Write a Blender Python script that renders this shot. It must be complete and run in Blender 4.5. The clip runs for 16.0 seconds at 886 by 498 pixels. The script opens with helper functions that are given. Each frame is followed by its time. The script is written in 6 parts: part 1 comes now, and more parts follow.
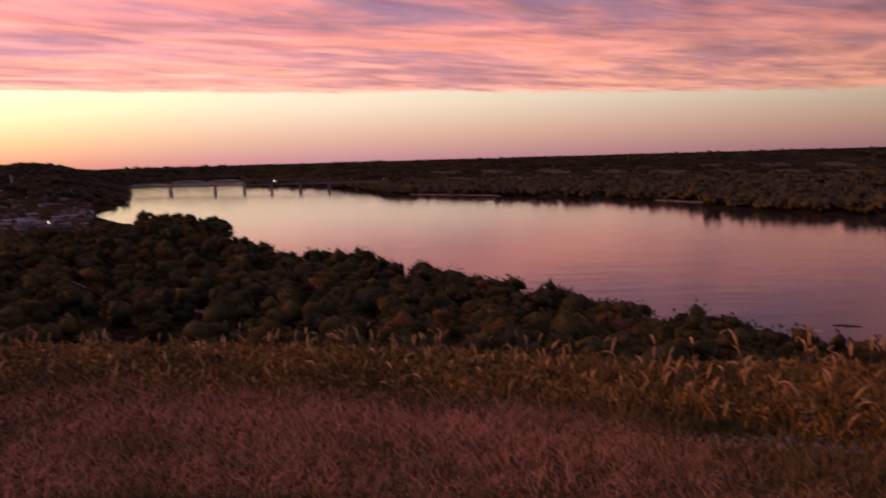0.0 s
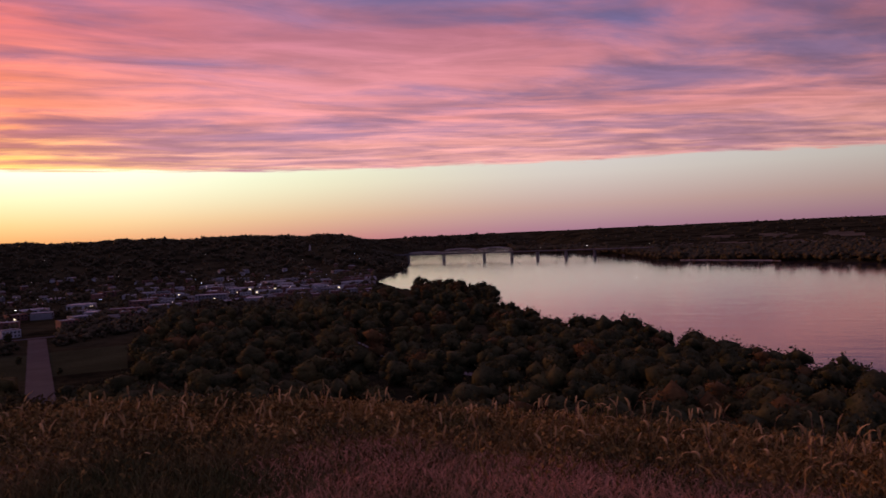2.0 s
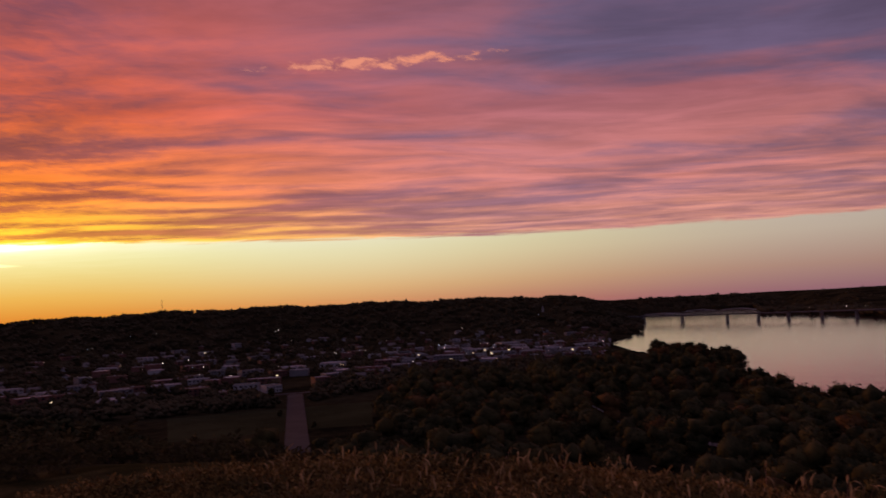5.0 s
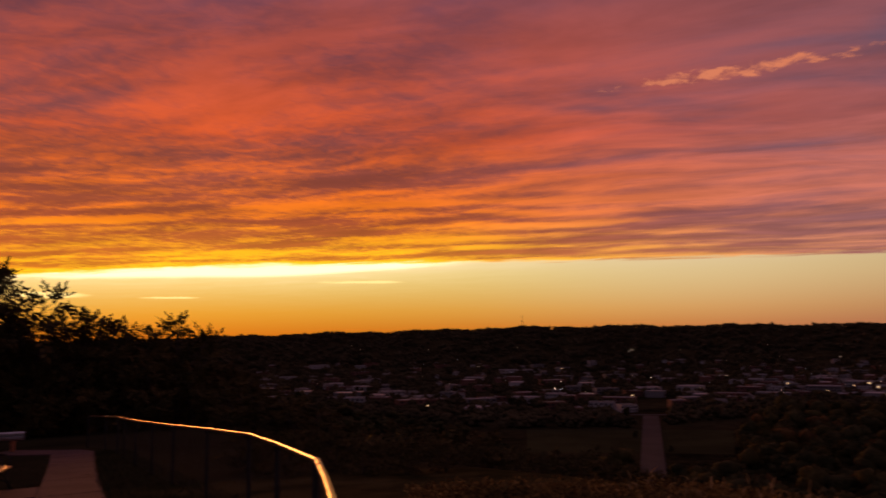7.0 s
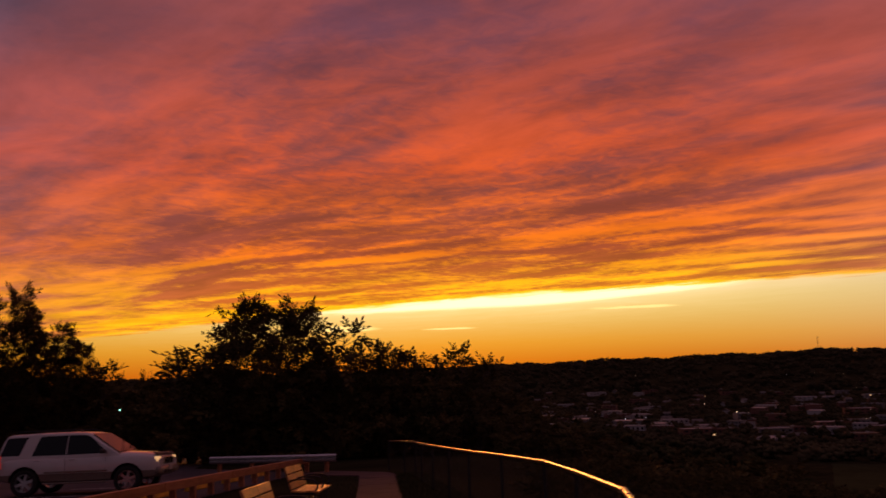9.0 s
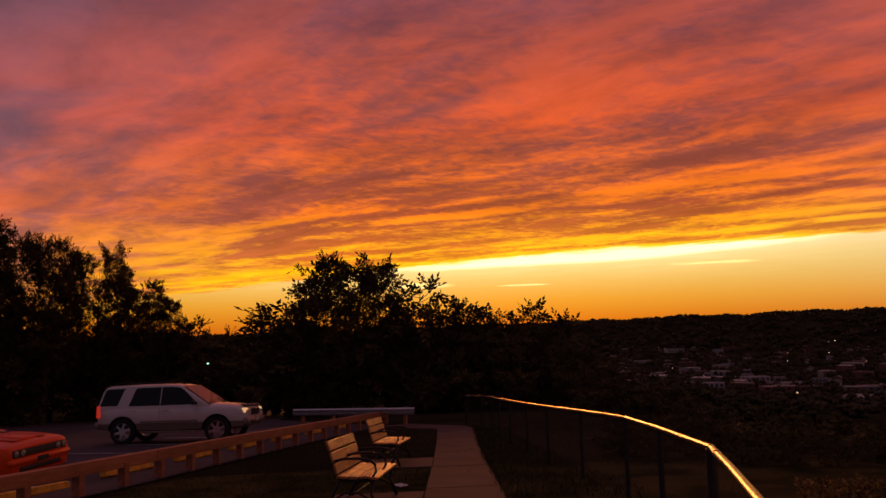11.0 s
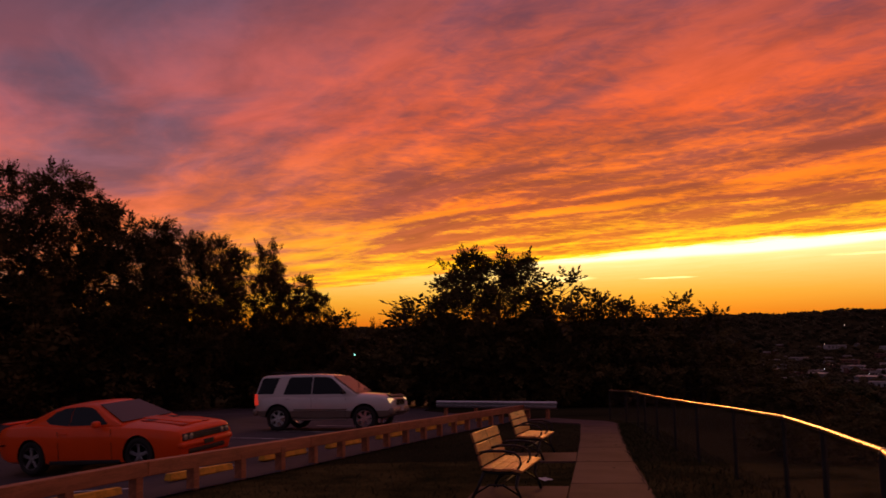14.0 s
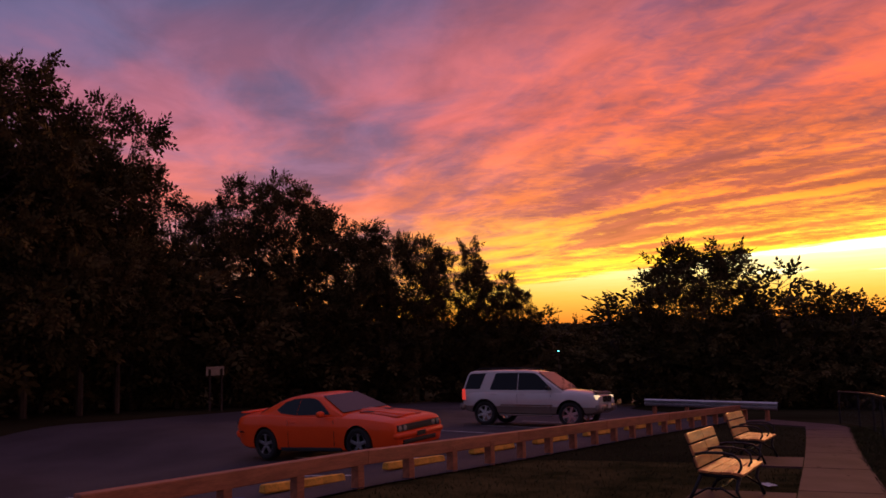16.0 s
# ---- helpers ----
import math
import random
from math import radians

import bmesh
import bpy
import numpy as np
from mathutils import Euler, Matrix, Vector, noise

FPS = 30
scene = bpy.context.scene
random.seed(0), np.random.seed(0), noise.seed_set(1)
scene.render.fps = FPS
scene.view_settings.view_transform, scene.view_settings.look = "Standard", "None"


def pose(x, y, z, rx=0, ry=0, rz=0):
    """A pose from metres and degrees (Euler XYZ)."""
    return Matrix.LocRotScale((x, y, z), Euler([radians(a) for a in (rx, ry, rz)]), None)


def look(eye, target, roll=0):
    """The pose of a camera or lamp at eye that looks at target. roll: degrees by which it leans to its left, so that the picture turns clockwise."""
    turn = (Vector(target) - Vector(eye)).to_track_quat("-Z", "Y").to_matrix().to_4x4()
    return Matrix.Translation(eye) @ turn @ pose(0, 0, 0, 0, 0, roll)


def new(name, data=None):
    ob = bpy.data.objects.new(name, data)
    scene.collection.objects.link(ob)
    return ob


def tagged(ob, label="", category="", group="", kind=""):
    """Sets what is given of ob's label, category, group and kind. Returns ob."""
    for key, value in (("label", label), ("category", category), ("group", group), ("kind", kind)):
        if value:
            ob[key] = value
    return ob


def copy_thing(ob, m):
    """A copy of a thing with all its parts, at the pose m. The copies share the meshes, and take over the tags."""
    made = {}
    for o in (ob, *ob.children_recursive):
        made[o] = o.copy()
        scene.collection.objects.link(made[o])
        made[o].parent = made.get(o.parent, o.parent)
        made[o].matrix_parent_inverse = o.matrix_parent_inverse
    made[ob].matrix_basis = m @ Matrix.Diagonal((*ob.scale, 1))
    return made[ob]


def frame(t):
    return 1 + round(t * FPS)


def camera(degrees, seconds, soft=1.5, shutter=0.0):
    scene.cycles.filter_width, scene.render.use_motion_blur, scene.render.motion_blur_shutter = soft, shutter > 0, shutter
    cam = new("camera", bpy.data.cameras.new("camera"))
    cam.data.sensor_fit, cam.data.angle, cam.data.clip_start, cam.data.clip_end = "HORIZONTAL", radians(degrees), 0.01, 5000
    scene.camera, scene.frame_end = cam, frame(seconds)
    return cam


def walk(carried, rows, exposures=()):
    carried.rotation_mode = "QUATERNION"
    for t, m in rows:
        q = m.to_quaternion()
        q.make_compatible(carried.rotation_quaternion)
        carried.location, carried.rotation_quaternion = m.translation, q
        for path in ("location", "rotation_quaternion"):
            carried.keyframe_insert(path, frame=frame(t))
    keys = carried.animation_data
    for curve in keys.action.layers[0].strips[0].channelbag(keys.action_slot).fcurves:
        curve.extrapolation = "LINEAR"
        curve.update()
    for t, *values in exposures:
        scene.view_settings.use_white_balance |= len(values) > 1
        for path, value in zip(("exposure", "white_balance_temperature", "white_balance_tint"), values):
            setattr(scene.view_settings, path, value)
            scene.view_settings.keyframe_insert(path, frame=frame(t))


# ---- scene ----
# ---- camera and walk: azimuth from +y, elevation and roll in degrees ----
EYE, REACH = 1.6, 0.21
PATH = [
    (0, 0.00, -6.50, -1.64), (0.5, -5.74, -3.58, -1.70), (1, -11.51, -1.81, -1.52), (1.5, -15.64, -1.22, -1.33),
    (2, -18.70, -1.04, -2.71), (2.5, -20.21, -0.84, -2.87), (3, -24.52, -0.39, -3.30), (3.5, -28.14, 0.28, -3.30),
    (3.7, -29.12, 0.68, -3.33), (5.8, -43.61, 6.33, -0.88), (6, -46.98, 6.19, -0.25), (6.5, -54.02, 6.20, 0.19),
    (7, -60.11, 6.37, -0.81), (7.5, -66.01, 7.47, -1.56), (8, -71.67, 8.13, -2.00), (8.5, -75.64, 8.42, -1.91),
    (9, -79.35, 8.69, -1.63), (9.5, -82.80, 8.74, -1.46), (10, -85.66, 8.06, -1.56), (10.2, -85.20, 6.85, -1.73),
    (12.3, -85.06, 4.96, -1.14), (12.5, -86.77, 4.96, -1.10), (13, -91.15, 5.04, -1.14), (13.5, -93.30, 5.22, -0.95),
    (14, -94.77, 5.49, -1.19), (14.5, -98.78, 5.53, -1.03), (15, -102.92, 5.54, -0.78), (15.5, -106.96, 5.47, -0.80),
    (16, -109.10, 5.54, -1.36),
]


def aim(t, az, el, roll):
    """The phone is held at arm's length and drifts a little to the side early on."""
    a, e = radians(az), radians(el)
    s = float(np.interp(t, [0, 6.5, 7, 7.5, 8, 9, 10], [0.17, 0.17, 0.15, 0.11, 0.08, 0.04, 0.0]))
    eye = Vector((REACH * math.sin(a) + s * math.cos(a), REACH * math.cos(a) - s * math.sin(a), EYE))
    return look(eye, eye + Vector((math.sin(a) * math.cos(e), math.cos(a) * math.cos(e), math.sin(e))), roll)


cam = camera(58.06, 16.0, soft=1.6, shutter=0.5)
walk(cam, [(t, aim(t, a, e, r)) for t, a, e, r in PATH],
     exposures=[(0, 1.15, 5500, 10), (1.0, 0.9, 5000, 10), (2.0, 0.68, 4700, 10), (3.5, 0.34, 4750, 10), (6.0, -0.1, 6000, 19),
                (7.0, -0.3, 6800, 26), (9.0, -0.28, 7300, 29), (12.5, -0.1, 7300, 29), (14.0, 0.06, 6900, 25), (16.0, 0.58, 5250, 12)])

# ---- sky: sunset light on streaks of high cloud, a clear strip above the land ----
SUN_AZ = -82.0
world = bpy.data.worlds.new("evening_sky")
scene.world = world
world.use_nodes = True
WT = world.node_tree
WT.nodes.clear()


class Graph:
    """Short forms for building node trees."""

    def __init__(self, tree):
        self.tree = tree

    def node(self, kind):
        return self.tree.nodes.new(kind)

    def put(self, socket, val):
        if isinstance(val, bpy.types.NodeSocket):
            self.tree.links.new(val, socket)
        elif val is not None:
            socket.default_value = val

    def math(self, op, a, b=None, c=None, clamp=False):
        n = self.node("ShaderNodeMath")
        n.operation, n.use_clamp = op, clamp
        for s, val in zip(n.inputs, (a, b, c)):
            self.put(s, val)
        return n.outputs[0]

    def ramp(self, fac, stops, mode="LINEAR"):
        n = self.node("ShaderNodeValToRGB")
        n.color_ramp.interpolation = mode
        e = n.color_ramp.elements
        while len(e) < len(stops):
            e.new(0.5)
        for el, (p, col) in zip(e, stops):
            el.position = p
            el.color = (*col, 1) if isinstance(col, tuple) else (col, col, col, 1)
        self.put(n.inputs[0], fac)
        return n.outputs[0]

    def mix(self, fac, a, b, blend="MIX"):
        n = self.node("ShaderNodeMix")
        n.data_type, n.blend_type = "RGBA", blend
        for i, val in ((0, fac), (6, a), (7, b)):
            if isinstance(val, tuple) and len(val) == 3:
                val = (*val, 1)
            self.put(n.inputs[i], val)
        return n.outputs[2]

    def step(self, x, lo, hi):
        n = self.node("ShaderNodeMapRange")
        n.interpolation_type = "SMOOTHSTEP"
        self.put(n.inputs[0], x)
        self.put(n.inputs[1], lo)
        self.put(n.inputs[2], hi)
        return n.outputs[0]

    def xyz(self, x, y, z):
        n = self.node("ShaderNodeCombineXYZ")
        for s, val in zip(n.inputs, (x, y, z)):
            self.put(s, val)
        return n.outputs[0]

    def noise(self, vec, scale, detail=4.0, rough=0.55, distort=0.0):
        n = self.node("ShaderNodeTexNoise")
        self.put(n.inputs["Vector"], vec)
        for k, val in (("Scale", scale), ("Detail", detail), ("Roughness", rough), ("Distortion", distort)):
            n.inputs[k].default_value = val
        return n.outputs[0]


def sky():
    g = Graph(WT)
    sep = g.node("ShaderNodeSeparateXYZ")
    g.put(sep.inputs[0], g.node("ShaderNodeTexCoord").outputs["Generated"])
    x, y, z = sep.outputs
    el = g.math("MULTIPLY", g.math("ARCSINE", z), 180 / math.pi)
    az = g.math("MULTIPLY", g.math("ARCTAN2", x, y), 180 / math.pi)
    azf = g.math("MULTIPLY_ADD", az, 1 / 360, 0.5, clamp=True)

    def at(deg):
        return deg / 360 + 0.5

    def by_az(cols):
        return g.ramp(azf, [(at(a), c) for a, c in cols])

    # cloud plane, streaks running towards azimuth 52
    inv = g.math("DIVIDE", 1.0, g.math("ADD", g.math("MAXIMUM", z, 0.0), 0.018))
    px, py = g.math("MULTIPLY", x, inv), g.math("MULTIPLY", y, inv)
    u = g.math("ADD", g.math("MULTIPLY", px, 0.788), g.math("MULTIPLY", py, 0.616))
    w = g.math("ADD", g.math("MULTIPLY", px, -0.616), g.math("MULTIPLY", py, 0.788))
    bend = g.noise(g.xyz(g.math("MULTIPLY", u, 0.35), g.math("MULTIPLY", w, 0.35), 3.0), 1.0, 2.0)
    w = g.math("ADD", w, g.math("MULTIPLY", g.math("SUBTRACT", bend, 0.5), 1.1))
    broad = g.noise(g.xyz(g.math("MULTIPLY", u, 0.30), g.math("MULTIPLY", w, 0.78), 1.3), 1.0, 4.0, 0.52, 0.5)
    fine = g.noise(g.xyz(g.math("MULTIPLY", u, 1.3), g.math("MULTIPLY", w, 2.3), 5.1), 1.0, 6.0, 0.62, 0.5)
    ripple = g.noise(g.xyz(g.math("MULTIPLY", u, 10.0), g.math("MULTIPLY", w, 9.0), 2.2), 1.0, 3.0, 0.6, 0.6)
    mottle = g.noise(g.xyz(g.math("MULTIPLY", u, 0.75), g.math("MULTIPLY", w, 1.7), 8.4), 1.0, 5.0, 0.55, 0.35)
    tex = g.math("ADD", g.math("ADD", g.math("MULTIPLY", broad, 0.40), g.math("MULTIPLY", fine, 0.23)), g.math("MULTIPLY", g.math("SUBTRACT", ripple, 0.5), g.math("MULTIPLY", g.math("MULTIPLY", g.math("SUBTRACT", 1.0, g.step(az, -72.0, -42.0)), g.math("MULTIPLY_ADD", g.step(az, -114.0, -90.0), 0.8, 0.2)), 0.19)))
    tex = g.math("ADD", g.math("ADD", tex, 0.085), g.math("MULTIPLY", mottle, 0.20))

    # lit and shaded cloud colours by elevation, at four azimuths
    elf = g.math("DIVIDE", el, 30.0, clamp=True)

    def band(low, mid, high, top):
        return g.ramp(elf, [(0.12, low), (0.28, mid), (0.47, high), (0.80, top)])

    lit = band((1.45, 0.82, 0.004), (1.15, 0.25, 0.006), (0.85, 0.12, 0.022), (0.36, 0.085, 0.08))
    lit_r = band((0.80, 0.33, 0.19), (0.72, 0.225, 0.155), (0.46, 0.135, 0.125), (0.235, 0.085, 0.098))
    lit_l = band((0.80, 0.20, 0.035), (0.68, 0.145, 0.072), (0.42, 0.108, 0.115), (0.10, 0.075, 0.125))
    grey = band((0.80, 0.19, 0.012), (0.38, 0.068, 0.026), (0.24, 0.06, 0.055), (0.17, 0.06, 0.09))
    grey_r = band((0.46, 0.18, 0.15), (0.30, 0.13, 0.145), (0.165, 0.10, 0.145), (0.13, 0.082, 0.12))
    grey_l = band((0.45, 0.18, 0.10), (0.32, 0.12, 0.14), (0.17, 0.09, 0.13), (0.085, 0.075, 0.125))
    right = g.step(az, -66.0, -26.0)
    left = g.math("SUBTRACT", 1.0, g.step(az, -125.0, -88.0))
    lit = g.mix(left, g.mix(right, lit, lit_r), lit_l)
    grey = g.mix(left, g.mix(right, grey, grey_r), grey_l)

    # the glow behind the edge of the cloud, nearest the sun
    dx = g.math("DIVIDE", g.math("SUBTRACT", az, SUN_AZ + 10), 21.0)
    edge = g.math("MULTIPLY", g.ramp(azf, [(at(a), e / 10) for a, e in
                  ((-179, 0.2), (-125, 0.6), (-108, 2.2), (-90, 4.2), (-77, 5.1), (-58, 5.4), (-40, 5.2), (-25, 4.9), (0, 4.7), (28, 3.6), (90, 2.0), (179, 0.2))]), 10.0)
    edge = g.math("ADD", edge, g.math("MULTIPLY", g.math("SUBTRACT", fine, 0.5), 0.9))
    above = g.math("SUBTRACT", el, edge)
    # thin parallel bars just above the edge of the cloud
    bars = g.math("SINE", g.math("ADD", g.math("MULTIPLY", above, 7.4), g.math("MULTIPLY", g.math("ADD", broad, g.math("MULTIPLY", fine, 0.6)), 9.0)))
    low = g.math("MULTIPLY", g.math("SUBTRACT", 1.0, g.step(above, 2.0, 7.5)), g.math("MULTIPLY_ADD", right, -0.72, 1.0))
    low = g.math("MULTIPLY", low, g.math("MULTIPLY_ADD", g.step(mottle, 0.38, 0.62), 0.9, 0.25))
    tex = g.math("ADD", tex, g.math("MULTIPLY", g.math("MULTIPLY", bars, low), g.math("MULTIPLY_ADD", g.step(az, -104.0, -84.0), 0.035, 0.03)))
    # higher up the cloud is softer, in broad mauve patches
    upper = g.step(el, 9.0, 17.0)
    patch = g.noise(g.xyz(g.math("MULTIPLY", u, 0.55), g.math("MULTIPLY", w, 0.95), 21.0), 1.0, 3.0, 0.5, 0.5)
    tex = g.math("SUBTRACT", tex, g.math("MULTIPLY", upper, g.math("MULTIPLY_ADD", g.step(patch, 0.40, 0.62), 0.13, -0.05)))
    shade = g.step(tex, g.math("MULTIPLY_ADD", upper, -0.035, 0.425), g.math("MULTIPLY_ADD", upper, 0.035, 0.575))          # 1: lit, 0: grey underside
    cloud = g.mix(shade, grey, lit)
    wool = g.noise(g.xyz(g.math("MULTIPLY", u, 1.1), g.math("MULTIPLY", w, 2.4), 12.7), 1.0, 6.0, 0.58, 0.35)
    k = g.math("MULTIPLY_ADD", g.step(wool, 0.3, 0.7), 0.38, 0.82)
    cloud = g.mix(1.0, cloud, g.xyz(k, k, k), "MULTIPLY")
    glow = g.math("MULTIPLY", g.math("EXPONENT", g.math("MULTIPLY", g.math("MULTIPLY", dx, dx), -1.0)),
                  g.math("EXPONENT", g.math("MULTIPLY", g.math("ABSOLUTE", above), -0.9)))
    cloud = g.mix(g.math("MULTIPLY", glow, g.math("MULTIPLY_ADD", shade, 0.75, 0.2), clamp=True), cloud, (1.6, 0.92, 0.02))

    # clear strip
    gap_f = g.math("DIVIDE", el, 6.5, clamp=True)
    gap = g.ramp(gap_f, [(0.0, (0.72, 0.165, 0.002)), (0.3, (0.83, 0.38, 0.004)), (0.7, (0.85, 0.67, 0.075)), (1.0, (0.90, 0.85, 0.24))])
    gap_r = g.ramp(gap_f, [(0.0, (0.36, 0.155, 0.145)), (0.25, (0.49, 0.265, 0.168)), (0.6, (0.62, 0.44, 0.275)), (1.0, (0.66, 0.51, 0.345))])
    gap = g.mix(g.step(az, -60.0, -6.0), gap, gap_r)
    gap = g.mix(g.math("MULTIPLY", glow, 1.0, clamp=True), gap, (1.5, 1.3, 0.7))
    gap = g.mix(g.math("MULTIPLY", g.math("EXPONENT", g.math("MULTIPLY", g.math("POWER", g.math("DIVIDE", g.math("SUBTRACT", az, -43.0), 18.0), 2.0), -1.0)), g.math("MULTIPLY", gap_f, 0.75)), gap, (0.86, 0.72, 0.47))
    # a narrow blazing band right under the edge
    bx = g.math("DIVIDE", g.math("SUBTRACT", az, -74.0), 13.0)
    band_w = g.math("MULTIPLY", g.math("EXPONENT", g.math("MULTIPLY", g.math("MULTIPLY", bx, bx), -1.0)), g.math("MULTIPLY_ADD", g.math("SUBTRACT", fine, 0.5), 1.2, 1.0))
    blaze = g.math("MULTIPLY", g.step(g.math("ADD", above, g.math("MULTIPLY", band_w, 0.85)), 0.0, 0.3), g.step(band_w, 0.08, 0.5))
    gap = g.mix(blaze, gap, (2.1, 1.75, 0.95))
    mask = g.step(above, -0.12, 0.2)
    col = g.mix(mask, gap, cloud)

    # one low bright wisp
    wx = g.math("DIVIDE", g.math("SUBTRACT", az, -39.2), 10.0)
    wy = g.math("SUBTRACT", el, g.math("MULTIPLY_ADD", g.math("SUBTRACT", az, -39.2), 0.03, 17.5))
    near = g.math("SUBTRACT", 1.0, g.math("ADD", g.math("MULTIPLY", wx, wx), g.math("MULTIPLY", g.math("MULTIPLY", wy, wy), 2.6)))
    puff = g.noise(g.xyz(g.math("MULTIPLY", az, 0.7), g.math("MULTIPLY", el, 1.6), 0.0), 1.0, 6.0, 0.65, 0.3)
    wisp = g.step(g.math("ADD", g.math("MULTIPLY", near, 0.35), g.math("MULTIPLY", g.math("SUBTRACT", puff, 0.5), 1.6)), 0.12, 0.5)
    col = g.mix(g.math("MULTIPLY", wisp, g.math("GREATER_THAN", near, 0.0)), col, (0.85, 0.27, 0.13))

    # two thin shining streaks in the clear strip
    for ca, ce, ra, re in ((-86.6, 3.12, 3.0, 0.22), (-79.0, 2.98, 2.2, 0.10), (-66.0, 4.05, 3.4, 0.12)):
        sx = g.math("DIVIDE", g.math("SUBTRACT", az, ca), ra)
        sy = g.math("DIVIDE", g.math("SUBTRACT", g.math("ADD", el, g.math("MULTIPLY", g.math("SUBTRACT", fine, 0.5), 0.3)), ce), re)
        streak = g.math("SUBTRACT", 1.0, g.math("ADD", g.math("MULTIPLY", sx, sx), g.math("MULTIPLY", sy, sy)))
        col = g.mix(g.math("MULTIPLY", g.step(streak, 0.0, 0.8), 0.85), col, (1.5, 1.25, 0.45))

    side = g.ramp(azf, [(at(-40), 1.0), (at(-8), 0.84), (at(32), 0.44)])
    col = g.mix(1.0, col, side, "MULTIPLY")

    # behind the watcher the evening sky goes grey-blue and dim
    back = g.math("MAXIMUM", g.step(az, 60.0, 140.0), g.math("SUBTRACT", 1.0, g.step(az, -175.0, -140.0)))
    col = g.mix(back, col, (0.10, 0.088, 0.13))
    high = g.step(el, 26.0, 60.0)
    col = g.mix(high, col, (0.19, 0.108, 0.155))
    col = g.mix(g.step(el, -3.0, -0.3), (0.03, 0.02, 0.02), col)

    atmosphere = g.node("ShaderNodeTexSky")
    atmosphere.sky_type, atmosphere.sun_disc = "NISHITA", False
    atmosphere.sun_elevation, atmosphere.sun_rotation = radians(1.0), radians(SUN_AZ)
    bg1, bg2 = g.node("ShaderNodeBackground"), g.node("ShaderNodeBackground")
    g.put(bg1.inputs[0], col)
    bg1.inputs[1].default_value = 0.95
    g.put(bg2.inputs[0], atmosphere.outputs[0])
    bg2.inputs[1].default_value = 0.008
    add, out = g.node("ShaderNodeAddShader"), g.node("ShaderNodeOutputWorld")
    g.put(add.inputs[0], bg1.outputs[0])
    g.put(add.inputs[1], bg2.outputs[0])
    g.put(out.inputs[0], add.outputs[0])


sky()
sun = new("sun", bpy.data.lights.new("sun", "SUN"))
sun.data.energy, sun.data.angle, sun.data.color = 0.75, radians(14), (1.0, 0.36, 0.08)
sun.matrix_world = look((math.sin(radians(SUN_AZ)) * 100, math.cos(radians(SUN_AZ)) * 100, 100 * math.tan(radians(8))), (0, 0, 0))

# ---- materials ----
def surface(name, base, rough=0.7, metal=0.0, vary=0.25, scale=3.0, grain=40.0, bump=0.15, spec=0.4, coat=0.0, hue=None, stretch=(1, 1, 1), per=0.0, emit=None, transmit=0.0):
    """A procedural surface: two scales of colour change, fine relief, and a change from piece to piece."""
    mat = bpy.data.materials.new(name)
    mat.use_nodes = True
    t = mat.node_tree
    g = Graph(t)
    p = t.nodes["Principled BSDF"]
    mp = g.node("ShaderNodeMapping")
    g.put(mp.inputs[0], g.node("ShaderNodeTexCoord").outputs["Object"])
    mp.inputs["Scale"].default_value = stretch
    big = g.noise(mp.outputs[0], scale, 4.0)
    small = g.noise(mp.outputs[0], grain, 3.0, 0.65)
    f = g.math("ADD", g.math("MULTIPLY", big, 0.65), g.math("MULTIPLY", small, 0.35))
    dark = tuple(c * (1 - vary) for c in base)
    lite = tuple(min(1, c * (1 + vary)) for c in (hue or base))
    col = g.mix(g.step(f, 0.36, 0.64), dark, lite)
    if per:
        info = g.node("ShaderNodeObjectInfo").outputs["Random"]
        isl = g.node("ShaderNodeNewGeometry").outputs["Random Per Island"]
        rnd = g.math("FRACT", g.math("ADD", info, isl))
        k = g.math("MULTIPLY_ADD", rnd, 2 * per, 1 - per)
        col = g.mix(1.0, col, g.xyz(k, k, k), "MULTIPLY")
    g.put(p.inputs["Base Color"], col)
    g.put(p.inputs["Roughness"], g.math("MULTIPLY_ADD", small, 0.2, rough - 0.1, clamp=True))
    p.inputs["Metallic"].default_value = metal
    p.inputs["Specular IOR Level"].default_value = spec
    p.inputs["Coat Weight"].default_value = coat
    p.inputs["Coat Roughness"].default_value = 0.06
    p.inputs["Transmission Weight"].default_value = transmit
    if emit:
        p.inputs["Emission Color"].default_value = (*emit[0], 1)
        p.inputs["Emission Strength"].default_value = emit[1]
    if bump:
        b = g.node("ShaderNodeBump")
        b.inputs["Strength"].default_value = bump
        b.inputs["Distance"].default_value = 0.02
        g.put(b.inputs["Height"], small)
        g.put(p.inputs["Normal"], b.outputs[0])
    return mat


ASPHALT = surface("asphalt", (0.062, 0.051, 0.058), 0.8, spec=0.2, vary=0.3, scale=0.35, grain=60, bump=0.4)
CONCRETE = surface("path_concrete", (0.105, 0.066, 0.062), 0.9, spec=0.12, vary=0.16, scale=1.2, grain=45, per=0.08)
TURF = surface("turf", (0.034, 0.036, 0.013), 0.9, vary=0.45, scale=0.8, grain=30, hue=(0.058, 0.046, 0.018), bump=0.6, spec=0.0)
LAND = surface("land", (0.020, 0.020, 0.011), 0.95, vary=0.5, scale=0.01, grain=0.1, hue=(0.032, 0.028, 0.014), bump=0, spec=0.0)
FIELD = surface("field", (0.075, 0.06, 0.036), 0.95, vary=0.3, scale=0.008, grain=0.2, bump=0, spec=0.05)
MEADOW = surface("meadow", (0.040, 0.042, 0.020), 0.95, vary=0.25, scale=0.02, grain=0.4, bump=0, spec=0.0)
